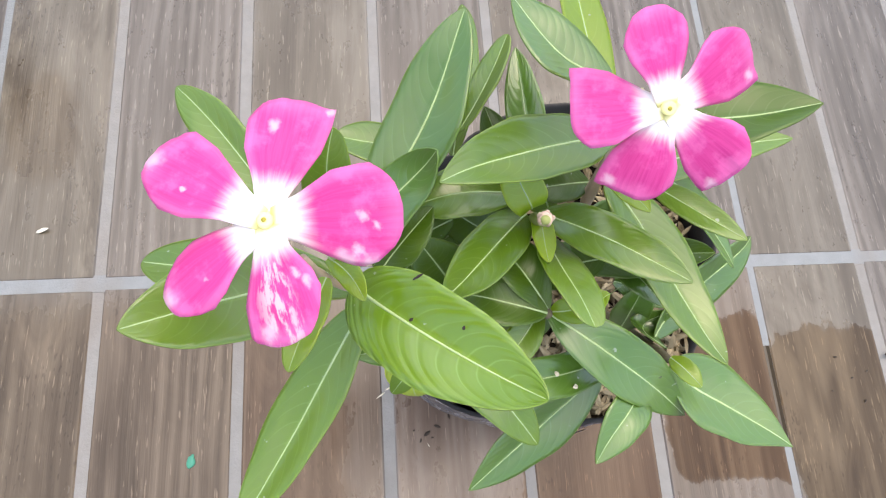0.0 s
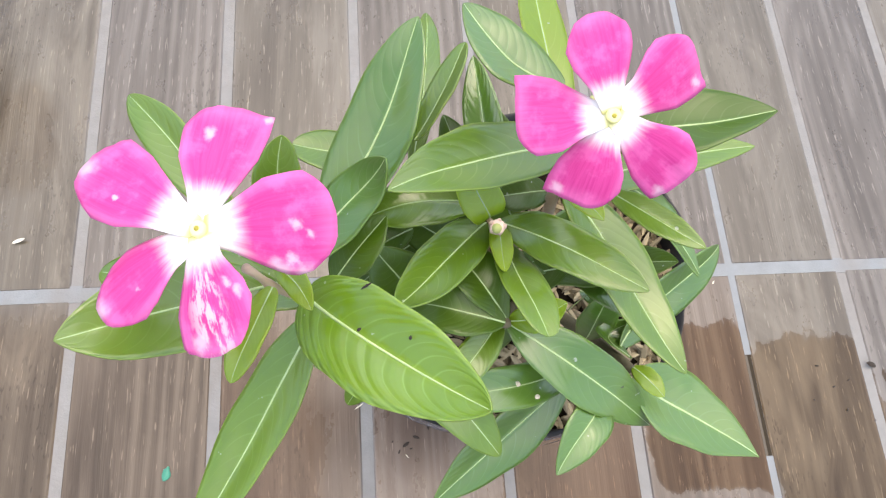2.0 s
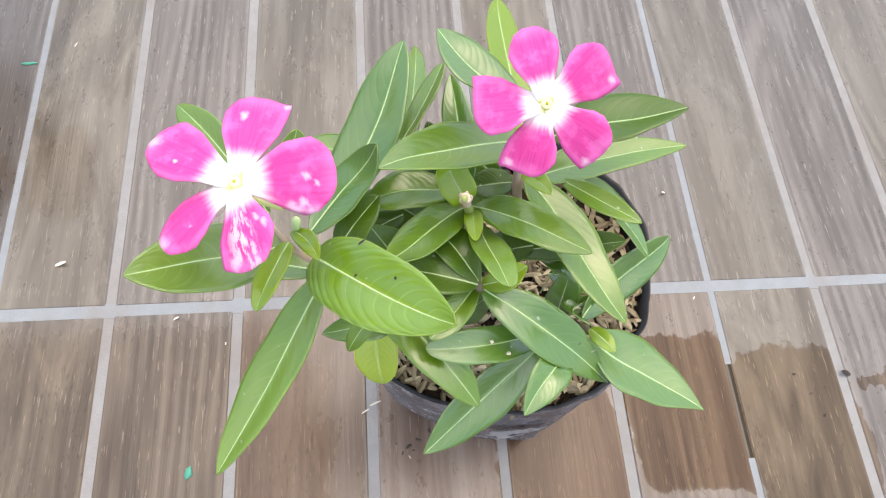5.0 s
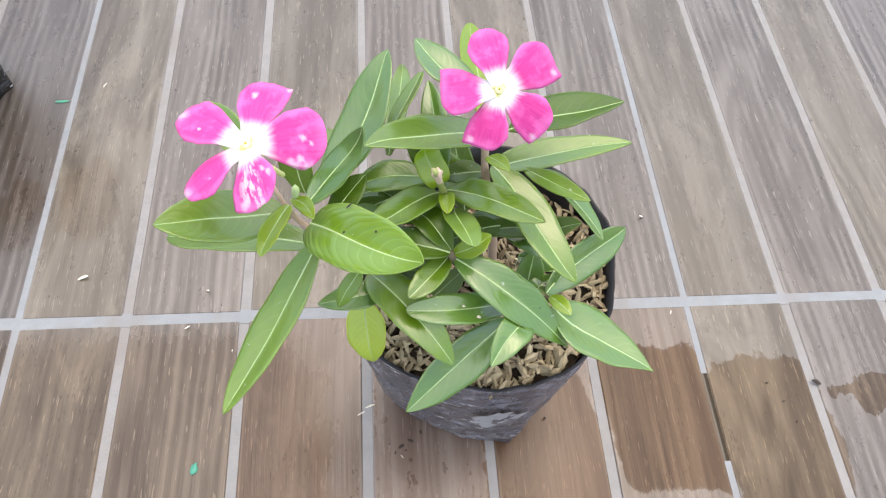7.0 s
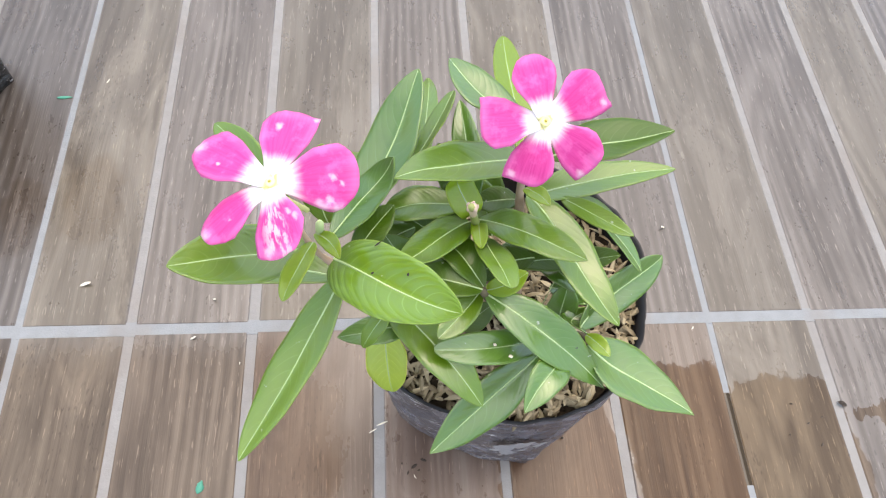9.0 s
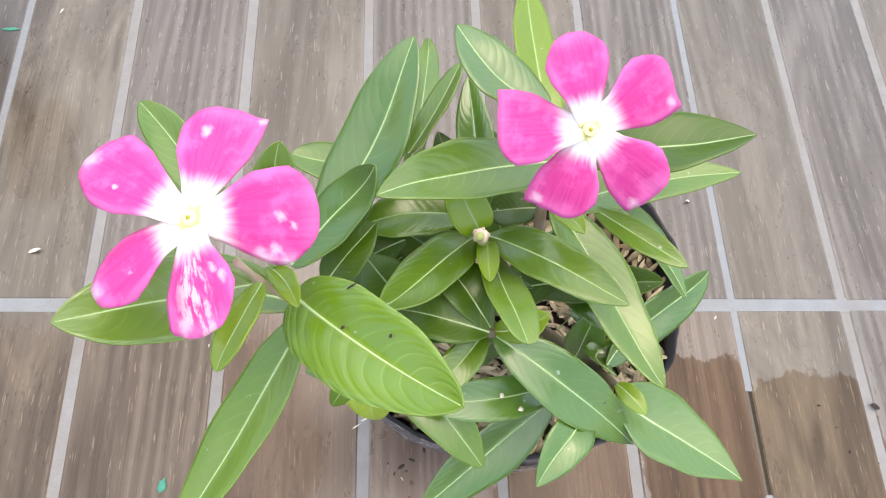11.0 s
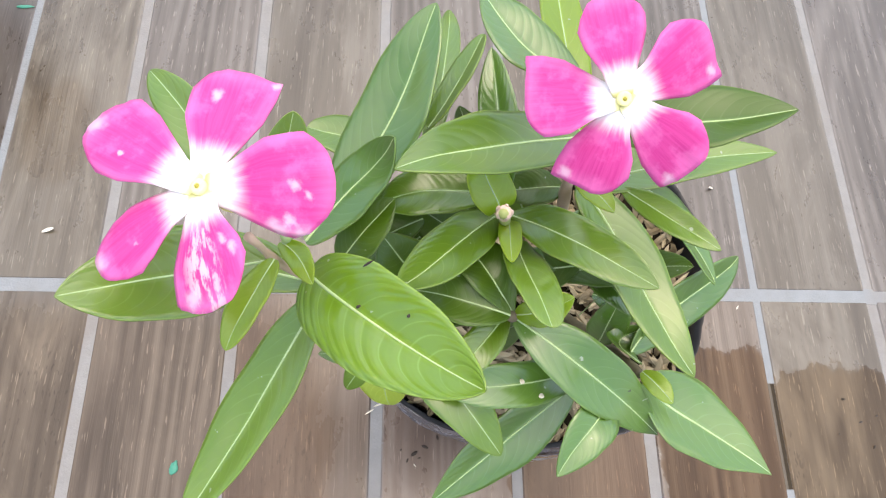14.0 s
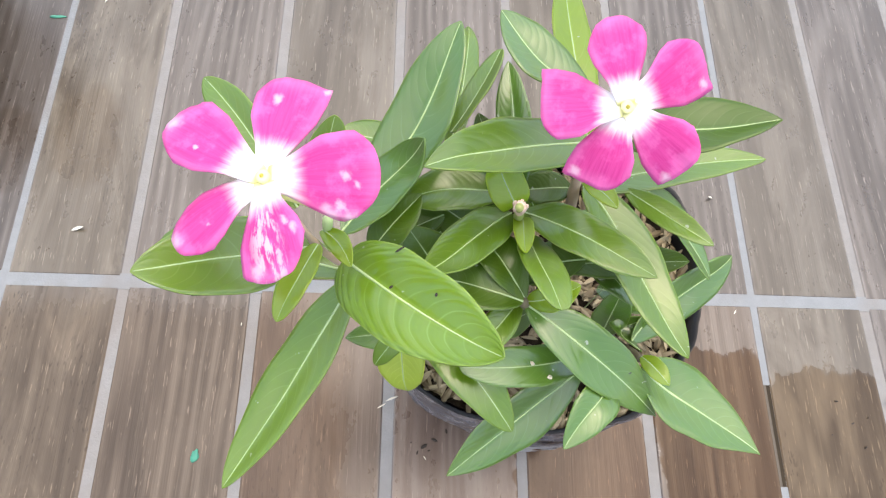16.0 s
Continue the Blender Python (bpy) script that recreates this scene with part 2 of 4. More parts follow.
def petal_material(name, worn=0.0, spots=()):
    """Magenta fading to white at the throat, with a yellow ring; worn petals have bleached streaks."""
    n = Nodes(name, 0.55, 0.3)
    u, v = n.uv()
    loc = n.local()
    ragged = n.noise(n.add("CombineXYZ", X=n.math("MULTIPLY", u, 11.0), Y=n.math("MULTIPLY", v, 1.5), Z=n.random()).outputs[0], 1.0, 3)
    streak = n.noise(n.add("CombineXYZ", X=n.math("MULTIPLY", u, 26.0), Y=n.math("MULTIPLY", v, 2.2), Z=n.random()).outputs[0], 1.0, 4)
    pink = n.mix(n.smooth(streak, 0.3, 0.7), rgb(0.64, 0.042, 0.275), rgb(0.74, 0.08, 0.35))
    pink = n.mix(n.math("MULTIPLY", n.smooth(v, 0.95, 0.5), 0.35), pink, rgb(0.75, 0.058, 0.33))
    rim = n.math("MULTIPLY", n.math("ABSOLUTE", n.math("SUBTRACT", u, 0.5)), 2.0)
    rim = n.math("MAXIMUM", n.smooth(n.math("ADD", rim, n.math("MULTIPLY", n.math("SUBTRACT", ragged, 0.5), 0.5)), 0.55, 1.05), n.smooth(v, 0.78, 1.0))
    pink = n.mix(n.math("MULTIPLY", rim, 0.55), pink, rgb(0.84, 0.23, 0.555))
    cloud = n.noise(loc, 260.0, 4, 0.6)
    pink = n.mix(n.math("MULTIPLY", n.smooth(cloud, 0.46, 0.68), 0.5), pink, rgb(0.87, 0.20, 0.54))
    reach = n.math("ADD", v, n.math("MULTIPLY", n.math("SUBTRACT", ragged, 0.5), 0.16))
    base = n.mix(n.smooth(reach, 0.41, 0.19), pink, rgb(0.88, 0.85, 0.86))
    base = n.mix(n.smooth(v, 0.115, 0.05), base, rgb(0.86, 0.83, 0.42))
    if worn:
        bleach = n.noise(n.add("CombineXYZ", X=n.math("MULTIPLY", u, 9.0), Y=n.math("MULTIPLY", v, 4.0), Z=n.random()).outputs[0], 1.0, 5, 0.7)
        middle = n.smooth(n.math("ABSOLUTE", n.math("SUBTRACT", u, 0.56)), 0.34, 0.08)
        base = n.mix(n.math("MULTIPLY", n.math("MULTIPLY", n.smooth(bleach, 0.44, 0.56), middle), worn), base, rgb(0.85, 0.7, 0.72))
    else:
        fleck = n.noise(loc, 330.0, 2)
        base = n.mix(n.smooth(fleck, 0.76, 0.8), base, rgb(0.85, 0.6, 0.72))
    for su, sv, sr in spots:
        away = n.math("ADD", n.math("POWER", n.math("MULTIPLY", n.math("SUBTRACT", u, su), 0.8), 2.0), n.math("POWER", n.math("SUBTRACT", v, sv), 2.0))
        away = n.math("ADD", n.math("SQRT", away), n.math("MULTIPLY", n.math("SUBTRACT", n.noise(loc, 700.0, 3), 0.5), 0.12))
        base = n.mix(n.math("MULTIPLY", n.smooth(away, sr * 1.25, sr * 0.1), 0.7), base, rgb(0.86, 0.66, 0.76))
    n.color(base)
    normal = n.bump(streak, 0.0001, 0.4)
    glow = n.add("BsdfTranslucent", Color=base, Normal=normal)
    both = n.add("MixShader", Fac=0.3)
    n.put(both, 1, n.bsdf.outputs[0])
    n.put(both, 2, glow.outputs[0])
    n.put(n.out, "Surface", both.outputs[0])
    return n.mat


def plain_material(name, a, b, scale, rough=0.6, spec=0.4, relief=0.0003, island=0.0):
    """Two tones mixed by noise; island varies joined pieces one by one."""
    n = Nodes(name, rough, spec)
    loc = n.local()
    tone = n.noise(loc, scale, 4)
    if island:
        each = n.add("NewGeometry").outputs["Random Per Island"]
        tone = n.math("ADD", n.math("MULTIPLY", tone, 1 - island), n.math("MULTIPLY", each, island))
    n.color(n.mix(tone, rgb(*a), rgb(*b)))
    n.bump(n.noise(loc, scale * 3, 4), relief, 0.5)
    return n.mat


def bag_material(name, clean, lit_dust):
    n = Nodes(name, 0.3, 0.6)
    loc = n.local()
    dust = n.noise(n.stretch(loc, (60, 60, 30)), 1.0, 5, 0.65)
    base = n.mix(n.smooth(dust, 0.4, 0.75), rgb(*clean), rgb(*lit_dust))
    scuff = n.noise(n.stretch(loc, (95, 95, 240)), 1.0, 4, 0.6, 1.0)
    base = n.mix(n.math("MULTIPLY", n.math("MULTIPLY", n.smooth(scuff, 0.595, 0.64), n.smooth(n.noise(loc, 32.0, 2), 0.42, 0.6)), 0.9), base, rgb(0.62, 0.6, 0.62))
    n.color(base)
    n.put(n.bsdf, "Roughness", n.ramp(dust, [(0.3, 0.16), (0.7, 0.34)]))
    crease = n.noise(n.stretch(loc, (55, 55, 110)), 1.0, 3, 0.5, 0.5)
    warped = n.vmath("ADD", loc, n.vmath("MULTIPLY", n.add("TexNoise", Vector=loc, Scale=60.0, Detail=2.0).outputs["Color"], (0.012, 0.012, 0.012)))
    facets = n.add("TexVoronoi", Vector=n.stretch(warped, (75, 75, 110)), Scale=1.0).outputs["Distance"]
    n.bump(n.math("ADD", n.math("ADD", crease, n.math("MULTIPLY", facets, 0.45)), n.math("MULTIPLY", n.noise(n.stretch(loc, (170, 170, 260)), 1.0, 4, 0.6, 0.6), 0.5)), 0.010, 0.8)
    return n.mat


WARM = plank_material("wood_look_warm", (0.038, 0.0255, 0.0135), (0.066, 0.0515, 0.034), (0.116, 0.099, 0.075), 0.2, 1.0)
COOL = plank_material("wood_look_grey", (0.037, 0.027, 0.0195), (0.065, 0.052, 0.042), (0.112, 0.097, 0.084), 1.0, 0.45)
RUST = plank_material("wood_look_russet", (0.038, 0.019, 0.010), (0.060, 0.035, 0.0215), (0.096, 0.067, 0.049), 0.25, 0.7)
ASH = plank_material("wood_look_ash", (0.033, 0.0245, 0.0165), (0.060, 0.0485, 0.037), (0.112, 0.099, 0.083), 0.15, 1.1)
BROWN = plank_material("wood_look_ribbed_brown", (0.042, 0.024, 0.013), (0.070, 0.046, 0.029), (0.112, 0.084, 0.062), 1.0, 0.5)
# russet again, brightened in colour to offset the bag's shade on that plank
RUST_LIT = plank_material("wood_look_russet_lit", (0.058, 0.031, 0.019), (0.092, 0.058, 0.041), (0.14, 0.105, 0.082), 0.3, 0.8)
DAMP = plain_material("damp_joint", (0.02, 0.015, 0.01), (0.055, 0.042, 0.028), 500.0, 0.8, 0.1)
SILT = plain_material("wet_silt", (0.04, 0.029, 0.016), (0.07, 0.052, 0.031), 300.0, 0.35, 0.5)
GROOVE = grout_material("groove_cement", (0.245, 0.239, 0.229), (0.164, 0.156, 0.147))
JOINT = grout_material("joint_grout", (0.238, 0.253, 0.260), (0.158, 0.168, 0.174))
EARTH = plain_material("yard_concrete", (0.12, 0.11, 0.1), (0.2, 0.185, 0.17), 6.0, 0.85)
LEAF = leaf_material("leaf_green", (0.066, 0.140, 0.004), (0.140, 0.260, 0.009), veins=0.32)
LEAF_BIG = leaf_material("leaf_quilted", (0.093, 0.196, 0.006), (0.156, 0.292, 0.012), veins=0.8)
# darker, duller green that paints in the shade on covered and inner leaves
LEAF_DARK = leaf_material("leaf_shaded_green", (0.036, 0.088, 0.002), (0.072, 0.150, 0.005), 0.42, 0.35, wax=0.25)
LEAF_YOUNG = leaf_material("leaf_young", (0.2, 0.33, 0.014), (0.28, 0.42, 0.024), veins=0.23, thin=0.5)
LEAF_OLD = leaf_material("leaf_blue_green", (0.058, 0.146, 0.014), (0.106, 0.228, 0.027), 0.34, 0.35, wax=1.0)
LEAF_FRESH = leaf_material("leaf_newest", (0.3, 0.45, 0.03), (0.38, 0.54, 0.045), veins=0.23, thin=0.5)
LEAF_YELLOW = leaf_material("leaf_yellowing", (0.44, 0.58, 0.07), (0.66, 0.74, 0.14), veins=0.4, thin=0.5)
RIB = plain_material("leaf_midrib", (0.34, 0.47, 0.17), (0.48, 0.6, 0.32), 200.0, 0.45)
PETAL = petal_material("petal_magenta")
PETAL_TIP = petal_material("petal_bleached_tip", 0.0, ((0.5, 1.0, 0.12), (0.35, 0.62, 0.03)))
PETAL_HOLE = petal_material("petal_spotted", 0.0, ((0.36, 0.74, 0.07), (0.95, 0.97, 0.05)))
PETAL_EDGE = petal_material("petal_streaked", 0.0, ((0.95, 0.55, 0.1), (0.82, 0.66, 0.05), (0.5, 0.72, 0.05), (0.6, 0.8, 0.04), (0.96, 0.72, 0.09)))
PETAL_NICK = petal_material("petal_nicked", 0.0, ((0.84, 0.9, 0.075),))
PETAL_WORN = petal_material("petal_bleached", 0.75, ((0.12, 0.6, 0.06), (0.2, 0.5, 0.05), (0.75, 0.85, 0.1)))
THROAT = plain_material("flower_throat", (0.8, 0.76, 0.25), (0.84, 0.82, 0.45), 600.0)
PIT = plain_material("flower_pit", (0.30, 0.26, 0.03), (0.42, 0.36, 0.06), 600.0)
STEM = plain_material("stem_flesh", (0.4, 0.29, 0.19), (0.56, 0.39, 0.31), 160.0, 0.5)
WOOD = plain_material("stem_woody", (0.07, 0.062, 0.03), (0.15, 0.12, 0.07), 160.0, 0.6)
SHOOT = plain_material("green_shoot", (0.2, 0.26, 0.06), (0.34, 0.36, 0.14), 200.0, 0.5)
BUD = plain_material("dry_bud", (0.5, 0.34, 0.27), (0.72, 0.55, 0.45), 500.0, 0.7)
# greyer than black film: some dust, and the sky's reflection put into the colour
BAG = bag_material("black_polythene", (0.075, 0.07, 0.084), (0.19, 0.178, 0.205))
BAG_CLEAN = bag_material("clean_polythene", (0.008, 0.008, 0.009), (0.025, 0.025, 0.027))
# same film as the outside, blackened for the shade within the bag
LINING = plain_material("bag_inside", (0.006, 0.006, 0.007), (0.014, 0.013, 0.014), 90.0, 0.45)
PRINT = plain_material("worn_print", (0.16, 0.155, 0.17), (0.4, 0.39, 0.4), 420.0, 0.5)
SOIL = plain_material("potting_soil", (0.012, 0.009, 0.006), (0.05, 0.036, 0.024), 260.0, 0.95, 0.1, 0.002)
HUSK = plain_material("rice_husk", (0.10, 0.072, 0.038), (0.47, 0.385, 0.24), 180.0, 0.7, 0.3, 0.0003, 0.8)
HUSK_PALE = plain_material("pale_husk", (0.62, 0.55, 0.42), (0.82, 0.78, 0.68), 300.0, 0.6)
PAINT = plain_material("green_paint", (0.03, 0.2, 0.13), (0.06, 0.28, 0.195), 200.0, 0.4)
CRUMB = plain_material("dark_crumb", (0.015, 0.011, 0.008), (0.06, 0.045, 0.035), 400.0, 0.9)


# ---- building helpers ----
def part(name, bm, material, parent=None, label="", smooth=True):
    """Links a bmesh as one mesh object, under a thing or a part."""
    me = bpy.data.meshes.new(name)
    bmesh.ops.recalc_face_normals(bm, faces=bm.faces)
    bm.to_mesh(me)
    bm.free()
    for poly in me.polygons:
        poly.use_smooth = smooth
    me.materials.append(material)
    ob = new(name, me)
    ob.parent = parent
    if label:
        tagged(ob, label)
    return ob


def sheet(grid, uvs, thick):
    """A closed thin sheet from rows of points, with its uv, thick metres through."""
    bm = bmesh.new()
    layer = bm.loops.layers.uv.new("UVMap")
    rows, cols = len(grid), len(grid[0])
    up = []
    for i in range(rows):
        line = []
        for j in range(cols):
            du = grid[min(i + 1, rows - 1)][j] - grid[max(i - 1, 0)][j]
            dv = grid[i][min(j + 1, cols - 1)] - grid[i][max(j - 1, 0)]
            nrm = dv.cross(du)
            line.append(nrm.normalized() if nrm.length > 1e-12 else Vector((0, 0, 1)))
        up.append(line)
    mid = up[rows // 2][cols // 2]
    top = [[bm.verts.new(grid[i][j]) for j in range(cols)] for i in range(rows)]
    low = [[bm.verts.new(grid[i][j] - thick * (up[i][j] if up[i][j].dot(mid) > 0 else -up[i][j])) for j in range(cols)] for i in range(rows)]
    spot = {}
    for i in range(rows):
        for j in range(cols):
            spot[top[i][j]] = spot[low[i][j]] = uvs[i][j]

    def face(*vs):
        f = bm.faces.new(vs)
        for loop in f.loops:
            loop[layer].uv = spot[loop.vert]

    for i in range(rows - 1):
        for j in range(cols - 1):
            face(top[i][j], top[i][j + 1], top[i + 1][j + 1], top[i + 1][j])
            face(low[i][j], low[i + 1][j], low[i + 1][j + 1], low[i][j + 1])
        for j, side in ((0, 1), (cols - 1, -1)):
            vs = (top[i][j], top[i + 1][j], low[i + 1][j], low[i][j])
            face(*vs[::side])
    for i, side in ((0, -1), (rows - 1, 1)):
        for j in range(cols - 1):
            vs = (top[i][j], top[i][j + 1], low[i][j + 1], low[i][j])
            face(*vs[::side])
    return bm


def tube(points, radii, sides=10):
    """A closed tapered tube along points."""
    bm = bmesh.new()
    rings = []
    pts = [Vector(p) for p in points]
    for i, p in enumerate(pts):
        d = (pts[min(i + 1, len(pts) - 1)] - pts[max(i - 1, 0)]).normalized()
        s = d.cross(Vector((0.31, 0.87, 0.12))).normalized()
        t = d.cross(s)
        rings.append([bm.verts.new(p + radii[i] * (math.cos(a) * s + math.sin(a) * t)) for a in (2 * math.pi * k / sides for k in range(sides))])
    for r, q in zip(rings, rings[1:]):
        for k in range(sides):
            bm.faces.new((r[k], r[(k + 1) % sides], q[(k + 1) % sides], q[k]))
    bm.faces.new(rings[0][::-1])
    bm.faces.new(rings[-1])
    return bm


def glide(points, steps):
    """Points on a smooth curve through the given ones."""
    p = [Vector(q) for q in points]
    p = [2 * p[0] - p[1], *p, 2 * p[-1] - p[-2]]
    out = []
    for a, b, c, d in zip(p, p[1:], p[2:], p[3:]):
        for k in range(steps):
            t = k / steps
            out.append(0.5 * (2 * b + t * (c - a) + t * t * (2 * a - 5 * b + 4 * c - d) + t ** 3 * (3 * b - a - 3 * c + d)))
    return out + [p[-2]]


# ---- floor: wood-look tiles of six planks, with moulded grooves and grout joints ----
LINES = (-0.596, -0.529, -0.462, -0.396, -0.33, -0.263, -0.196, -0.129, -0.06, 0.008, 0.067, 0.1335, 0.203, 0.269, 0.3345, 0.4, 0.464, 0.529, 0.593, 0.659, 0.726, 0.792, 0.859, 0.926, 0.993, 1.06)
TILE_JOINTS = (-0.396, 0.008, 0.4, 0.792)
CROSS = (-0.81, -0.404, 0.0, 0.404, 0.81, 1.214)


def box(x0, x1, y0, y1, z0, z1, bevel=0.0):
    bm = bmesh.new()
    lo = [bm.verts.new((x, y, z0)) for x, y in ((x0, y0), (x1, y0), (x1, y1), (x0, y1))]
    if bevel:
        b = bevel
        mid = [bm.verts.new((x, y, z1 - b * 0.8)) for x, y in ((x0, y0), (x1, y0), (x1, y1), (x0, y1))]
        hi = [bm.verts.new((x, y, z1)) for x, y in ((x0 + b, y0 + b), (x1 - b, y0 + b), (x1 - b, y1 - b), (x0 + b, y1 - b))]
        layers = [lo, mid, hi]
    else:
        layers = [lo, [bm.verts.new((x, y, z1)) for x, y in ((x0, y0), (x1, y0), (x1, y1), (x0, y1))]]
    for r, q in zip(layers, layers[1:]):
        for k in range(4):
            bm.faces.new((r[k], r[(k + 1) % 4], q[(k + 1) % 4], q[k]))
    bm.faces.new(layers[0][::-1])
    bm.faces.new(layers[-1])
    return bm


tagged(part("ground", box(-40, 40, -40, 40, -0.3, -0.02), EARTH, smooth=False), "plain weathered concrete yard round the tiled patio", "ground", kind="structure")
REACH = (-2.6, 3.1, -2.5, 2.9)
floor = tagged(part("floor", box(*REACH, -0.019, -0.0005), GROOVE, smooth=False),
               "wood-look ceramic patio floor tiles with pale grooves, partly wet", "floor", kind="structure")
for x in TILE_JOINTS:
    # one joint has lost its grout for a hand's width, where water stands
    for y0, y1 in ((CROSS[0], -0.0964), (-0.046, CROSS[-1])) if x == 0.4 else ((CROSS[0], CROSS[-1]),):
        part("grout_joint", box(x - 0.0026, x + 0.0026, y0, y1, -0.0018, -0.0003), JOINT, floor, "bluish white grout line between tiles", False)
part("grout_joint", box(0.3972, 0.3996, -0.0962, -0.0462, -0.0019, -0.0002), SILT, floor, "wet brown silt in an empty joint", False)
part("grout_gap", box(0.3997, 0.4016, -0.0962, -0.0462, -0.0019, -0.0003), DAMP, floor, "dark wet gap where grout is missing", False)
for y in CROSS[1:-1]:
    part("grout_joint", box(LINES[0], LINES[-1], y - 0.0042, y + 0.0042, -0.0018, -0.0002), JOINT, floor, "pale grey grout line between tiles", False)

# ---- the potted plant ----
POT = Vector((0.260, -0.033, 0.0))
plant = tagged(new("potted_plant"), "flowering magenta periwinkle in a black grow bag on the tiles", "plant")


def leaf(base, tip, width, bow=0.002, roll=0.0, sway=0.0, hook=0.0, mat=None, fold=0.28, peak=0.5, wave=0.0, rib=1.0, blunt=0.75, face=None):
    """One leaf from its base to its tip. bow: how far its middle arches up; roll: degrees by which its right side is raised;
    face: a direction that its upper side looks to, in place of roll; sway: sideways arch; hook: an S-bend along its length;
    fold: how far the halves rise from the midrib; peak: where it is widest; blunt: low is oblong with round ends; wave: rippled margin."""
    mat = mat or LEAF
    b, t = Vector(base), Vector(tip)
    ax = (t - b).normalized()
    side = ax.cross(Vector((0, 0, 1))).normalized()
    up = side.cross(ax)
    s = math.cos(radians(roll)) * side + math.sin(radians(roll)) * up
    n = math.cos(radians(roll)) * up - math.sin(radians(roll)) * side
    if face is not None:
        n = Vector(face)
        n = (n - ax * n.dot(ax)).normalized()
        s = ax.cross(n)
    rows, cols = 30, 13
    eb = (1 - peak) / peak
    top = peak * (1 - peak) ** eb
    grid, uvs, line = [], [], []
    seed = random.random() * 9
    for i in range(rows):
        # rows lie closer together towards the ends
        v = 0.5 - 0.5 * math.cos(math.pi * i / (rows - 1))
        mid = b.lerp(t, v) + 4 * v * (1 - v) * (bow * n + sway * s) + 8 * v * (1 - v) * (v - 0.5) * hook * n
        w = 0.5 * width * (max(v, 1e-6) * max(1 - v, 1e-6) ** eb / top) ** blunt + 0.0006 * (1 - v) ** 3
        w = max(w, 0.00012)
        lump = 0.10 * w * noise.noise(Vector((2.4 * v + seed, 0.0, seed)))
        line.append(mid + (0.00003 + lump) * n)
        row, ur = [], []
        for j in range(cols):
            u = 2 * j / (cols - 1) - 1
            lift = fold * w * (abs(u) ** 1.2) * (1 - 0.35 * abs(u))
            lift += 0.10 * w * noise.noise(Vector((2.4 * v + seed, 1.0 * u, seed))) + 0.05 * w * abs(u) * noise.noise(Vector((7 * v + seed, 2.0 * u, 3 + seed)))
            lift += wave * w * abs(u) ** 2 * math.sin(11 * v + 3 * (u > 0) + seed)
            row.append(mid + u * w * (1 + 0.025 * math.sin(17 * v + seed + 2 * (u > 0))) * s + lift * n)
            ur.append((0.5 + 0.5 * u, v))
        grid.append(row)
        uvs.append(ur)
    ob = part("leaf", sheet(grid, uvs, 0.00035), mat, plant)
    k = max(width, 0.006) / 0.016
    part("midrib", tube(line[:-2], [rib * k * 0.00040 * (1 - 0.88 * i / rows) ** 1.2 for i in range(rows - 2)], 6), RIB, ob, "pale raised midrib")
    return ob


def between(x, xs, ys):
    """Straight-line interpolation in a short table."""
    for x0, x1, y0, y1 in zip(xs, xs[1:], ys, ys[1:]):
        if x <= x1:
            return y0 + (y1 - y0) * max(0.0, x - x0) / (x1 - x0)
    return ys[-1]


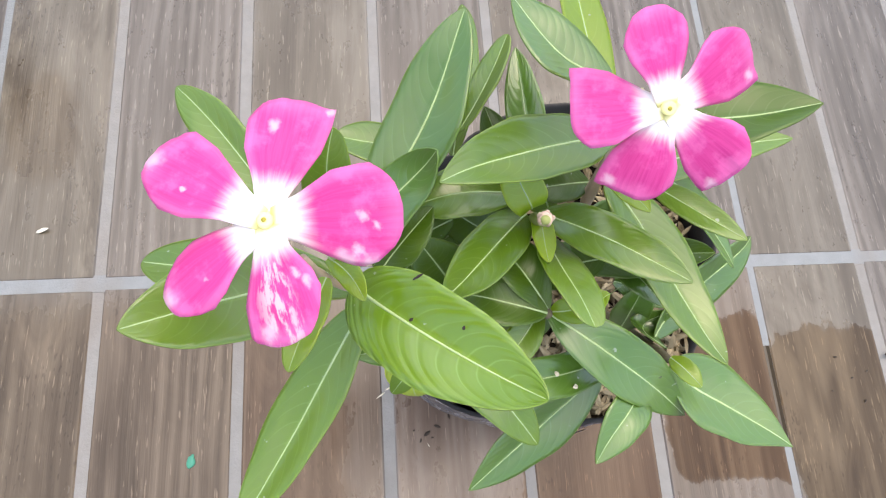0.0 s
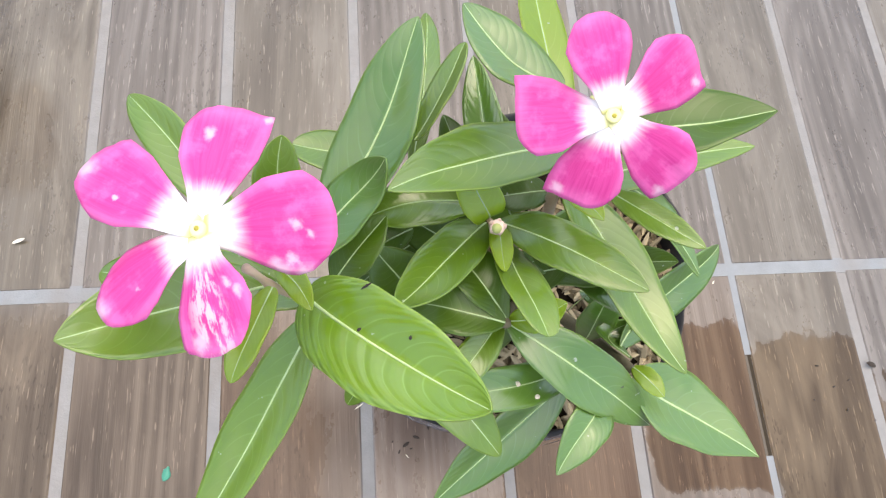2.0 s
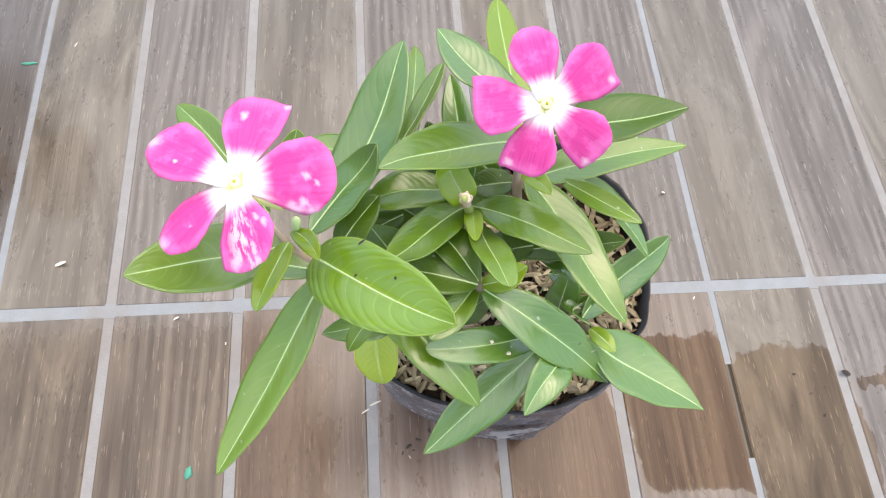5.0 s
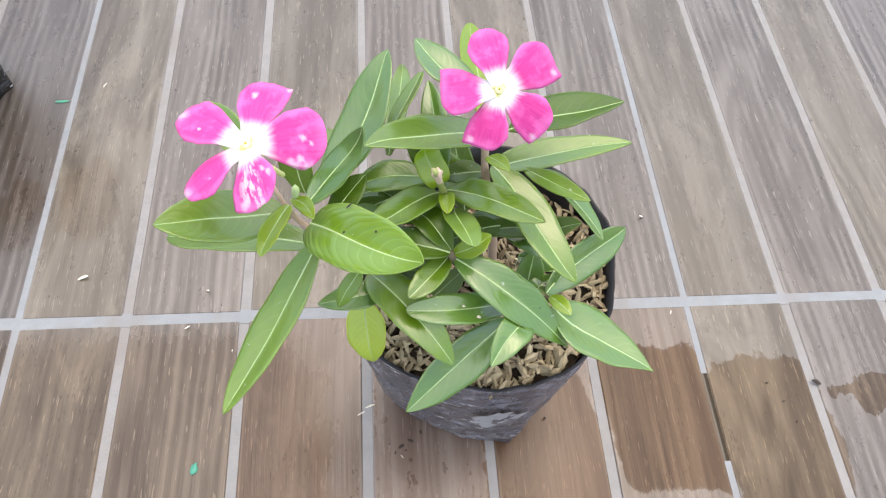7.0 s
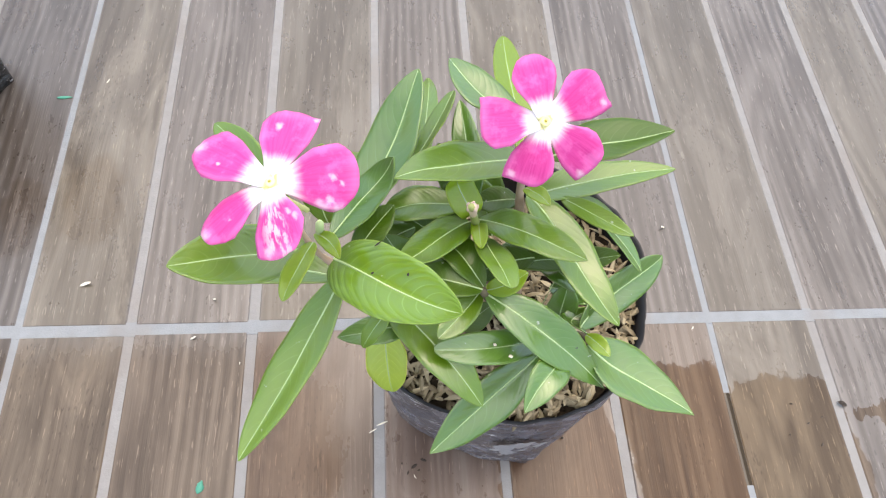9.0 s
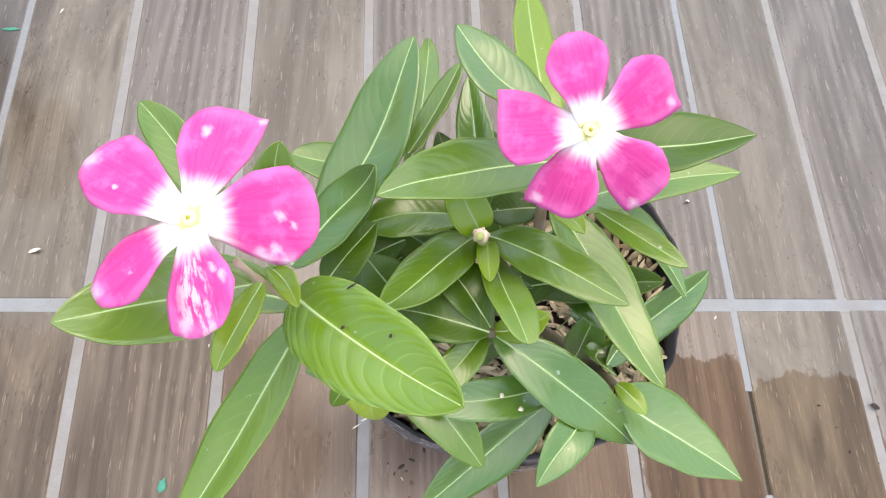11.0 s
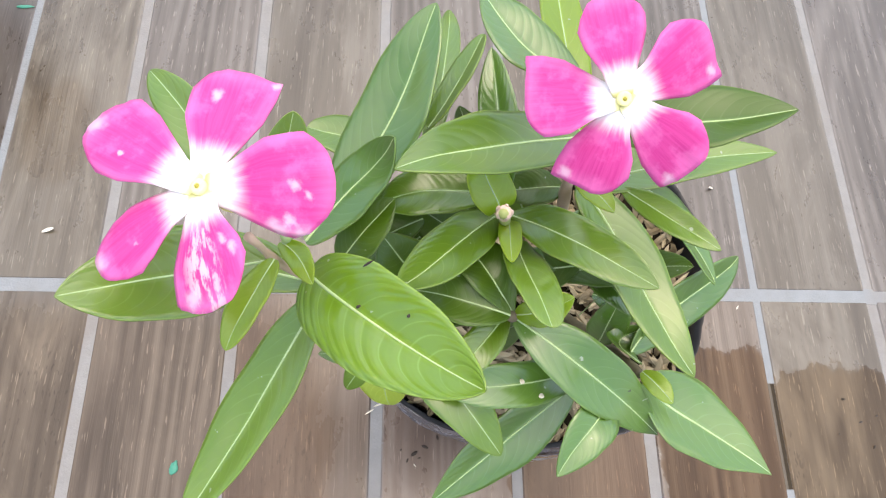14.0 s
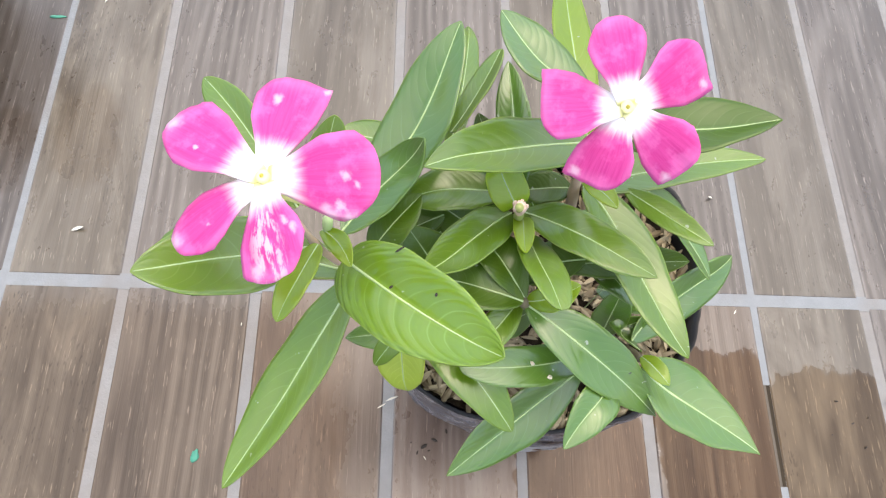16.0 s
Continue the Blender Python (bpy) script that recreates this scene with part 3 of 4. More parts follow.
def flower(centre, petals, curl=0.05):
    """Five petals round the yellow eye, each a lopsided fan: round on one shoulder, with a small point on the other.
    A petal: the end of its axis, breadth, degrees of twist, how far each shoulder falls back, its look."""
    c = Vector(centre)
    spokes = [Vector(p[0]) - c for p in petals]
    n = Vector((0, 0, 0))
    for a, b in zip(spokes, spokes[1:] + spokes[:1]):
        n += a.cross(b)
    n.normalize()
    if n.z < 0:
        n = -n
    fl = part("flower", tube([c - 0.018 * n + Vector((0.0015, 0.002, 0)), c - 0.008 * n, c - 0.0018 * n], [0.0007, 0.0008, 0.0007]), THROAT, plant, "magenta five-petalled flower with a white centre")
    for k, (end, breadth, twist, fall, drop, look_) in enumerate(petals):
        ax = Vector(end) - c
        long = ax.length
        ax.normalize()
        s = ax.cross(n).normalized()
        up = s.cross(ax)
        q = radians(twist)
        s, up = math.cos(q) * s + math.sin(q) * up, math.cos(q) * up - math.sin(q) * s
        rows, cols = 18, 15
        grid, uvs = [], []
        for i in range(rows):
            v = i / (rows - 1)
            row, ur = [], []
            for j in range(cols):
                u = 2 * j / (cols - 1) - 1
                reach = 1 - fall * abs(u) ** 3 if u < 0 else 1 - drop * u ** 2.5
                if u > 0:
                    reach += 0.035 * math.exp(-((u - 0.93) / 0.09) ** 2)
                reach += 0.012 * noise.noise(Vector((4.0 * u, 5.0 * k, c.x * 90)))
                y = 0.03 + v * (reach - 0.03)
                if u < 0:
                    w = between(y, (0, 0.285, 0.53, 0.72, 1.1), (0.08, 0.165, 0.285, 0.305, 0.305))
                else:
                    w = between(y, (0, 0.2, 0.365, 0.6, 0.83, 1.1), (0.08, 0.135, 0.21, 0.32, 0.365, 0.38))
                # away from the eye the twist grows
                ease = min(1.0, v / 0.35)
                hgt = curl * (math.sin(math.pi * v) * 0.9 - 0.5 * u * u * v) + 0.02 * v * noise.noise(Vector((3 * u + 7 * k, 3 * v, c.x * 90))) + 0.012 * v * noise.noise(Vector((9 * u + 7 * k, 2 * v, c.x * 50)))
                row.append(c + long * (ax * y + (s * ease + ax.cross(n).normalized() * (1 - ease)) * (u * w * breadth) + up * hgt))
                ur.append((0.5 + 0.5 * u, y))
            grid.append(row)
            uvs.append(ur)
        part("petal", sheet(grid, uvs, 0.00025), look_, fl, "" if look_ is PETAL else "magenta petal with bleached marks")
    part("eye", tube([c - 0.0006 * n, c + 0.0007 * n, c + 0.0009 * n, c + 0.00085 * n], [0.0012, 0.0012, 0.0009, 0.0003], 20), THROAT, fl, "yellow eye of the flower")
    part("pit", tube([c + 0.0007 * n, c + 0.00098 * n], [0.00042, 0.00036], 10), PIT, fl, "dark pit in the yellow eye")
    return fl


def stem(points, r0, r1, name="stem", mat=None):
    line = glide(points, 6)
    m = len(line) - 1
    return part(name, tube(line, [r0 + (r1 - r0) * i / m + 0.00015 * math.sin(i * 1.9) for i in range(m + 1)], 10), mat or STEM, plant)


def lobed(a):
    """How far the bag bulges towards the side where its load leans."""
    lean = (a - radians(206) + math.pi) % (2 * math.pi) - math.pi
    return math.exp(-(lean / 0.45) ** 2)


def soil_height(r, a):
    """The soil lies heaped against the wall on both sides and is lowest at the back."""
    return r * (0.03 * math.sin(a) + (0.16 if math.cos(a) > 0 else -0.07) * math.cos(a))


def grow_bag(centre, radius, front, parent, rim_low, rim_high, tilt, skin=None, label="black polythene grow bag, creased, dust and sky sheen in its colour"):
    """A black polythene bag: creased wall, turned-in rim, a gusset corner at the foot on the side front (radians)."""
    bm = bmesh.new()
    count = 128
    levels = 30
    rings = []
    for i in range(levels + 4):
        inner = i > levels
        f = min(i, levels) / levels
        ring = []
        for k in range(count):
            a = 2 * math.pi * k / count
            rim = 0.5 * (rim_low + rim_high) + 0.5 * (rim_high - rim_low) * math.sin(a - tilt) + 0.0022 * noise.noise(Vector((2.2 * math.cos(a), 2.2 * math.sin(a), 3.0)))
            turn = (a - front + math.pi) % (2 * math.pi) - math.pi
            point = 0.21 * math.exp(-abs(turn / (0.28 if turn > 0 else 0.36)) ** 1.15) * (1 - f) ** 1.5
            lobe = (0.095 + 0.135 * f) * lobed(a)
            tuck = -0.22 * (1 - f) ** 2
            crease = 0.022 * noise.noise(Vector((2.4 * math.cos(a), 2.4 * math.sin(a), 4.0 * f))) + 0.020 * noise.noise(Vector((6 * math.cos(a), 6 * math.sin(a), 9.0 * f))) + 0.012 * abs(noise.noise(Vector((13 * math.cos(a), 13 * math.sin(a), 16.0 * f))))
            r = radius * (1 + point + tuck + crease + 0.012 * math.sin(5 * a) * f + lobe)
            z = rim * f
            r = max(r, 0.02)
            if inner:
                r -= 0.0009 + 0.0006 * (i - levels)
                z = rim - (0.0, 0.0003, 0.009, 0.022)[i - levels]
            ring.append(bm.verts.new((centre[0] + r * math.cos(a), centre[1] + r * math.sin(a), max(z, 0.0))))
        rings.append(ring)
    inside = bmesh.new()
    lining = [[inside.verts.new(v.co) for v in ring] for ring in rings[levels:]]
    for ring in rings[levels + 1:]:
        for v in ring:
            bm.verts.remove(v)
    for mesh, stack in ((bm, rings[: levels + 1]), (inside, lining)):
        for r, q in zip(stack, stack[1:]):
            for k in range(count):
                mesh.faces.new((r[k], r[(k + 1) % count], q[(k + 1) % count], q[k]))
    bm.faces.new(rings[0][::-1])
    ob = part("grow_bag", bm, skin or BAG, parent, label)
    part("lining", inside, LINING, ob, "inside of the bag, its shade put into the black")
    return ob


def soil_bed(centre, radius, z, parent):
    bm = bmesh.new()
    rings = []
    for i in range(1, 15):
        ring = []
        for k in range(56):
            a = 2 * math.pi * k / 56
            r = radius * i / 14 * (1 + 0.2 * lobed(a))
            ring.append(bm.verts.new((centre[0] + r * math.cos(a), centre[1] + r * math.sin(a), z + soil_height(r, a) + 0.003 * noise.noise(Vector((80 * r * math.cos(a), 80 * r * math.sin(a), 0))))))
        rings.append(ring)
    for r, q in zip(rings, rings[1:]):
        for k in range(56):
            bm.faces.new((r[k], r[(k + 1) % 56], q[(k + 1) % 56], q[k]))
    bm.faces.new(rings[0])
    return part("soil", bm, SOIL, parent, "dark potting soil mixed with rice husks")


def husk_into(verts, faces, at, yaw, pitch, long, wide):
    """Adds one boat-shaped husk to the lists."""
    m = Matrix.Translation(at) @ pose(0, 0, 0, pitch, random.uniform(-60, 60), yaw)
    first = len(verts)
    for x, w, h in ((-0.5, 0.05, 0.0), (-0.28, 0.8, 0.35), (0.05, 1.0, 0.45), (0.32, 0.65, 0.3), (0.5, 0.04, 0.0)):
        for y, z in ((-0.5, 0.0), (0.0, 0.6), (0.5, 0.0), (0.0, -0.35)):
            verts.append(m @ Vector((x * long, y * w * wide, z * h * wide + 0.2 * wide * (1 - 4 * x * x))))
    for i in range(4):
        for k in range(4):
            a, b = first + 4 * i + k, first + 4 * i + (k + 1) % 4
            faces.append((a, b, b + 4, a + 4))
    faces.append((first + 3, first + 2, first + 1, first))
    faces.append((first + 16, first + 17, first + 18, first + 19))


bag = grow_bag(POT, 0.0515, radians(-67), plant, 0.111, 0.134, 0.0)
soil = soil_bed(POT, 0.0500, 0.1035, plant)
random.seed(4)
hv, hf = [], []
for _ in range(1500):
    a = random.uniform(0, 2 * math.pi)
    r = 0.0488 * math.sqrt(random.random()) * (1 + 0.2 * lobed(a))
    at = Vector((POT.x + r * math.cos(a), POT.y + r * math.sin(a), 0.1035 + soil_height(r, a) + random.uniform(0.0005, 0.005)))
    if (at.x - POT.x) * 0.3 + (at.y - POT.y) * 0.8 > random.uniform(0.004, 0.07):
        continue
    husk_into(hv, hf, at, random.uniform(0, 360), random.uniform(-35, 35), random.uniform(0.0065, 0.0105), random.uniform(0.0017, 0.0027))
hm = bpy.data.meshes.new("husk_litter")
hm.from_pydata([tuple(v) for v in hv], [], hf)
hm.materials.append(HUSK)
husks = new("husk_litter", hm)
husks.parent = soil
tagged(husks, "straw-coloured rice husks strewn on the soil", kind="stuff")

# worn pale print on the front of the bag
bm = bmesh.new()
random.seed(11)
for _ in range(16):
    a, z = radians(-91 + random.gauss(0, 4)), 0.075 + random.gauss(0, 0.006)
    ring = []
    size = random.uniform(0.0015, 0.006)
    for k in range(9):
        q = 2 * math.pi * k / 9
        rr = size * random.uniform(0.5, 1.1)
        aa, zz = a + 0.8 * rr * math.cos(q) / 0.05, z + 0.9 * rr * math.sin(q)
        ring.append(bm.verts.new((POT.x + 0.0530 * math.cos(aa), POT.y + 0.0530 * math.sin(aa), zz)))
    bm.faces.new(ring)
part("print", bm, PRINT, bag, "worn pale grey print mark")

# stems from the soil to the nodes
random.seed(2)
NODE_L, NODE_B, NODE_C, NODE_F, NODE_R = (0.1905, -0.0570, 0.1960), (0.2335, -0.0400, 0.1855), (0.2335, -0.0625, 0.1865), (0.2462, -0.0345, 0.1930), (0.2665, -0.0715, 0.1700)
stem([(0.254, -0.030, 0.100), (0.236, -0.042, 0.135), (0.208, -0.052, 0.168), NODE_L, (0.1845, -0.0575, 0.2165)], 0.0017, 0.0007)
stem([(0.259, -0.034, 0.100), (0.248, -0.036, 0.145), NODE_B], 0.0022, 0.0014, mat=WOOD)
stem([(0.257, -0.038, 0.100), (0.246, -0.052, 0.145), NODE_C], 0.0022, 0.0013, mat=WOOD)
stem([(0.262, -0.029, 0.100), (0.255, -0.030, 0.15), NODE_F, (0.2448, -0.0345, 0.217)], 0.0022, 0.0009)
stem([(0.264, -0.036, 0.100), (0.268, -0.058, 0.14), NODE_R], 0.0022, 0.0013, mat=WOOD)
stem([NODE_B, (0.2315, -0.0445, 0.1960), (0.2281, -0.0505, 0.2130)], 0.0013, 0.0009, mat=SHOOT)
bud = part("bud", tube([(0.2318, -0.0440, 0.1950), (0.2301, -0.0470, 0.2030), (0.2293, -0.0484, 0.2075), (0.2289, -0.0491, 0.2098), (0.2286, -0.0496, 0.2112)], [0.0009, 0.0010, 0.0013, 0.0015, 0.0010], 12), BUD, plant, "dry pale bud tip")
for k in range(5):
    # dry sepals round the spent tip
    q = 2 * math.pi * k / 5
    foot = Vector((0.2288 + 0.0012 * math.cos(q), -0.0492 + 0.0011 * math.sin(q), 0.2098))
    part("sepal", tube([foot, foot + Vector((0.0001 * math.cos(q), 0.0001 * math.sin(q), 0.0009)), foot + Vector((0.0001 * math.cos(q), 0.0001 * math.sin(q) - 0.0002, 0.0019 - 0.0004 * (k % 2)))], [0.0006, 0.00045, 0.00015], 6), BUD, bud)

# leaves round the flower that leans out
broad_leaf = leaf((0.1925, -0.0576, 0.1977), (0.2226, -0.0832, 0.2207), 0.0177, 0.0005, -12, 0.0010, -0.0034, fold=0.40, peak=0.45, blunt=0.58, mat=LEAF_BIG)
leaf((0.1939, -0.0604, 0.1917), (0.1656, -0.1035, 0.1678), 0.0136, -0.0023, -17, 0.0006, 0.0009, fold=0.34, peak=0.45, blunt=0.61, mat=LEAF)
leaf((0.1877, -0.0562, 0.2019), (0.1556, -0.0681, 0.2161), 0.0156, -0.0003, 7, 0.0003, -0.0001, fold=0.23, peak=0.51, blunt=0.79)
leaf((0.1940, -0.0534, 0.1763), (0.1407, -0.0404, 0.1628), 0.0161, 0.0037, -12, -0.0009, -0.0013, fold=0.35, peak=0.56, blunt=0.73)
leaf((0.1880, -0.0592, 0.2103), (0.1817, -0.0756, 0.2118), 0.0060, 0.0020, -16, -0.0007, 0.0004, fold=0.30, peak=0.54, blunt=0.68, mat=LEAF_YOUNG)
leaf((0.1882, -0.0545, 0.2065), (0.1947, -0.0636, 0.2100), 0.0044, 0.0008, -9, -0.0009, 0.0007, fold=0.30, peak=0.52, blunt=0.76, mat=LEAF_YOUNG)
leaf((0.1818, -0.0468, 0.2003), (0.1579, -0.0153, 0.2013), 0.0094, 0.0037, 23, 0.0019, -0.0008, fold=0.37, peak=0.56, blunt=0.85)
leaf((0.1948, -0.0410, 0.1940), (0.2162, -0.0060, 0.2147), 0.0166, -0.0027, 17, 0.0019, 0.0028, fold=0.28, peak=0.48, blunt=0.70, mat=LEAF_OLD)
leaf((0.1916, -0.0515, 0.1992), (0.2082, -0.0381, 0.2169), 0.0125, -0.0049, 16, -0.0034, -0.0016, fold=0.16, peak=0.48, blunt=0.70, mat=LEAF_OLD)
leaf((0.1977, -0.0533, 0.1920), (0.2087, -0.0427, 0.2010), 0.0090, 0.001, 0, mat=LEAF_DARK)
leaf((0.2077, -0.0275, 0.1880), (0.1894, -0.0222, 0.1926), 0.0111, 0.0022, -15, -0.0003, -0.0017, fold=0.30, peak=0.53, blunt=0.55)
leaf((0.1899, -0.0423, 0.1906), (0.1898, -0.0316, 0.2137), 0.0098, 0.0010, 2, -0.0019, -0.0004, fold=0.25, peak=0.53, blunt=0.69)
# leaves at the back
leaf((0.2159, -0.0239, 0.1850), (0.2225, 0.0231, 0.1786), 0.0070, 0.0041, -14, 0.0000, 0.0004, fold=0.33, peak=0.52, blunt=0.70)
leaf((0.2156, -0.0241, 0.1972), (0.2276, -0.0028, 0.2020), 0.0074, 0.0006, 38, 0.0014, 0.0004, fold=0.42, peak=0.55, blunt=0.74)
leaf((0.2430, -0.0234, 0.2166), (0.2243, -0.0074, 0.2205), 0.0127, 0.0005, -8, -0.0036, 0.0009, fold=0.35, peak=0.48, blunt=0.74, mat=LEAF_OLD)
leaf((0.2492, -0.0275, 0.1957), (0.2461, 0.0240, 0.1980), 0.0103, 0.0037, -7, -0.0020, -0.0016, fold=0.28, peak=0.56, blunt=0.70, mat=LEAF_YOUNG)
leaf((0.2334, -0.0346, 0.1882), (0.2295, -0.0048, 0.2000), 0.0086, 0.0025, 20, 0.0004, -0.0007, fold=0.30, peak=0.49, blunt=0.74, mat=LEAF_OLD)
leaf((0.2300, -0.0330, 0.1800), (0.2230, -0.0150, 0.1920), 0.0090, 0.002, 0, mat=LEAF_DARK)
# leaves under the upper flower
leaf((0.2480, -0.0277, 0.2018), (0.2085, -0.0439, 0.2159), 0.0147, -0.0001, -5, 0.0015, 0.0018, fold=0.33, peak=0.45, blunt=0.66)
leaf((0.2531, -0.0284, 0.2030), (0.2859, -0.0288, 0.2166), 0.0162, 0.0010, 13, 0.0005, -0.0007, fold=0.43, peak=0.46, blunt=0.77, mat=LEAF_DARK)
leaf((0.2489, -0.0337, 0.1901), (0.2989, -0.0223, 0.1886), 0.0113, -0.0011, 2, -0.0023, 0.0000, fold=0.40, peak=0.43, blunt=0.58)
leaf((0.2488, -0.0350, 0.1932), (0.2696, -0.0759, 0.1915), 0.0133, -0.0026, 4, -0.0021, -0.0033, fold=0.37, peak=0.45, blunt=0.60)
leaf((0.2670, -0.0296, 0.1831), (0.2902, -0.0483, 0.1670), 0.0119, -0.0014, 25, -0.0070, -0.0001, fold=0.28, peak=0.53, blunt=0.67, mat=LEAF_OLD)
leaf((0.2598, -0.0338, 0.1900), (0.2775, -0.0500, 0.1952), 0.0064, 0.000, -12)
leaf((0.2477, -0.0313, 0.1850), (0.2330, -0.0330, 0.1850), 0.0090, 0.001, 0, mat=LEAF_DARK)
leaf((0.2290, -0.0346, 0.1877), (0.2060, -0.0369, 0.1864), 0.0124, 0.0011, -4, 0.0011, 0.0009, fold=0.24, peak=0.54, blunt=0.61)
leaf((0.2450, -0.0400, 0.2050), (0.2500, -0.0480, 0.2090), 0.0050, 0.001, 0, mat=LEAF_YOUNG)
# the whorl round the bud
leaf((0.2342, -0.0394, 0.1867), (0.2607, -0.0602, 0.2003), 0.0108, 0.0022, -7, -0.0003, -0.0014, fold=0.37, peak=0.50, blunt=0.74, wave=0.12)
leaf((0.2320, -0.0385, 0.1838), (0.2094, -0.0625, 0.2050), 0.0112, 0.0001, -5, -0.0001, -0.0028, fold=0.30, peak=0.49, blunt=0.75)
leaf((0.2318, -0.0390, 0.1891), (0.2269, -0.0349, 0.2034), 0.0092, -0.0006, 24, -0.0005, -0.0050, fold=0.31, peak=0.54, blunt=0.60, mat=LEAF_FRESH)
leaf((0.2338, -0.0408, 0.1870), (0.2328, -0.0534, 0.1953), 0.0049, 0.0012, 0, 0.0001, -0.0012, fold=0.30, peak=0.51, blunt=0.73, mat=LEAF_FRESH)
leaf((0.2367, -0.0441, 0.1833), (0.2385, -0.0687, 0.2018), 0.0092, 0.0025, 8, 0.0019, 0.0013, fold=0.24, peak=0.61, blunt=0.53)
# the whorl below it
leaf((0.2352, -0.0615, 0.1819), (0.2735, -0.0846, 0.1597), 0.0133, 0.0060, -13, -0.0002, -0.0008, fold=0.32, peak=0.41, blunt=0.73, mat=LEAF_OLD)
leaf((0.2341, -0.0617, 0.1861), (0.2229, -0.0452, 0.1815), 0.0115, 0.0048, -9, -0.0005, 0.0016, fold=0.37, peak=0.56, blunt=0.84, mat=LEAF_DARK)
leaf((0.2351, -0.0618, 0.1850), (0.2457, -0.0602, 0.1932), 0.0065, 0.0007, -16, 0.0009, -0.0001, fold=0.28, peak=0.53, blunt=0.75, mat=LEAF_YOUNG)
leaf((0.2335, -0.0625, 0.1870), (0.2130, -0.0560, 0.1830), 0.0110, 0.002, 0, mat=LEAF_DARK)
leaf((0.2337, -0.0605, 0.1808), (0.2206, -0.0752, 0.1827), 0.0079, 0.0009, 8, -0.0004, 0.0003, fold=0.32, peak=0.54, blunt=0.62)
# lower leaves over the rim of the bag
low_leaf = leaf((0.2554, -0.0691, 0.1633), (0.2199, -0.0755, 0.1738), 0.0102, 0.0024, 13, -0.0015, -0.0004, fold=0.32, peak=0.51, blunt=0.50, mat=LEAF_OLD)
leaf((0.2561, -0.0710, 0.1544), (0.2196, -0.0993, 0.1439), 0.0153, 0.0008, 33, 0.0005, -0.0008, fold=0.36, peak=0.49, blunt=0.86, mat=LEAF_OLD)
leaf((0.2591, -0.0781, 0.1686), (0.2450, -0.0943, 0.1719), 0.0101, 0.0039, 15, 0.0019, -0.0014, fold=0.35, peak=0.44, blunt=0.64, mat=LEAF_OLD)
leaf((0.2680, -0.0732, 0.1678), (0.3006, -0.0938, 0.1595), 0.0194, -0.0030, 14, -0.0013, 0.0022, fold=0.30, peak=0.40, blunt=0.73, mat=LEAF_OLD)
leaf((0.2691, -0.0644, 0.1594), (0.3047, -0.0361, 0.1545), 0.0128, 0.0005, -37, -0.0012, 0.0034, fold=0.40, peak=0.48, blunt=0.76, mat=LEAF_OLD)
leaf((0.2665, -0.0715, 0.1720), (0.2720, -0.0790, 0.1740), 0.0050, 0.001, 0, mat=LEAF_YOUNG)
leaf((0.2086, -0.0557, 0.1614), (0.2348, -0.0892, 0.1607), 0.0135, 0.0080, -8, -0.0004, 0.0014, fold=0.36, peak=0.43, blunt=0.48, mat=LEAF)
leaf((0.2060, -0.0573, 0.1438), (0.2090, -0.0723, 0.1184), 0.0145, 0.0018, -17, 0.0005, 0.0025, fold=0.29, peak=0.43, blunt=0.70, mat=LEAF_YELLOW)
leaf((0.2064, -0.0715, 0.1938), (0.1996, -0.0772, 0.1820), 0.0050, 0.0001, 15, 0.0004, 0.0005, fold=0.29, peak=0.46, blunt=0.58)
leaf((0.2181, -0.0601, 0.1579), (0.1910, -0.0651, 0.1578), 0.0100, 0.0016, -0, -0.0008, -0.0004, fold=0.30, peak=0.49, blunt=0.77, mat=LEAF_OLD)
# leaves deep inside, many in the green darkened for shade
leaf((0.2694, -0.0678, 0.1637), (0.2748, -0.0582, 0.1617), 0.0083, -0.0056, -5, -0.0047, -0.0019, fold=0.31, peak=0.51, blunt=0.79, mat=LEAF_OLD)
leaf((0.2310, -0.0600, 0.1500), (0.2400, -0.0590, 0.1690), 0.0085, 0.001, 0, mat=LEAF_OLD, face=(-0.3, -0.7, 1))
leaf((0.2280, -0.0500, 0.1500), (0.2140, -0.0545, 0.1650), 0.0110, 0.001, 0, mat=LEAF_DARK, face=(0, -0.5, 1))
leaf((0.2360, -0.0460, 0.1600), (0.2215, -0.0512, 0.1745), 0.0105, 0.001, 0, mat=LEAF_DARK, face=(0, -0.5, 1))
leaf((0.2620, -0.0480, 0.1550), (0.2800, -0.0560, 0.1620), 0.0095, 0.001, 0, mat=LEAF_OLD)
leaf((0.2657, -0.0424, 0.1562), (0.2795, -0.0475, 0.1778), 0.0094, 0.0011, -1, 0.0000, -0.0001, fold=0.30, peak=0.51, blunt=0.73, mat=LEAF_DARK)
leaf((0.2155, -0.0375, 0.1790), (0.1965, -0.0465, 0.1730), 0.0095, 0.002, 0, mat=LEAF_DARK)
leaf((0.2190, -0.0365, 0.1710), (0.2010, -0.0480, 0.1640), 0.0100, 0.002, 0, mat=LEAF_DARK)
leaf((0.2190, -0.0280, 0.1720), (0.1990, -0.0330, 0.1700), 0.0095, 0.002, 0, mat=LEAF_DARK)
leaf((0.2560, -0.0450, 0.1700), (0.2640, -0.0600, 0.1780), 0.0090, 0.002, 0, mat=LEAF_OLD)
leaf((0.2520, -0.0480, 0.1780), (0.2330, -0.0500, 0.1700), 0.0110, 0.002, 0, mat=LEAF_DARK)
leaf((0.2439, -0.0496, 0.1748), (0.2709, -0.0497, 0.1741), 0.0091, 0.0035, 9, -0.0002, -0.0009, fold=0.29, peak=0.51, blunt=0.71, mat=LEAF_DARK)
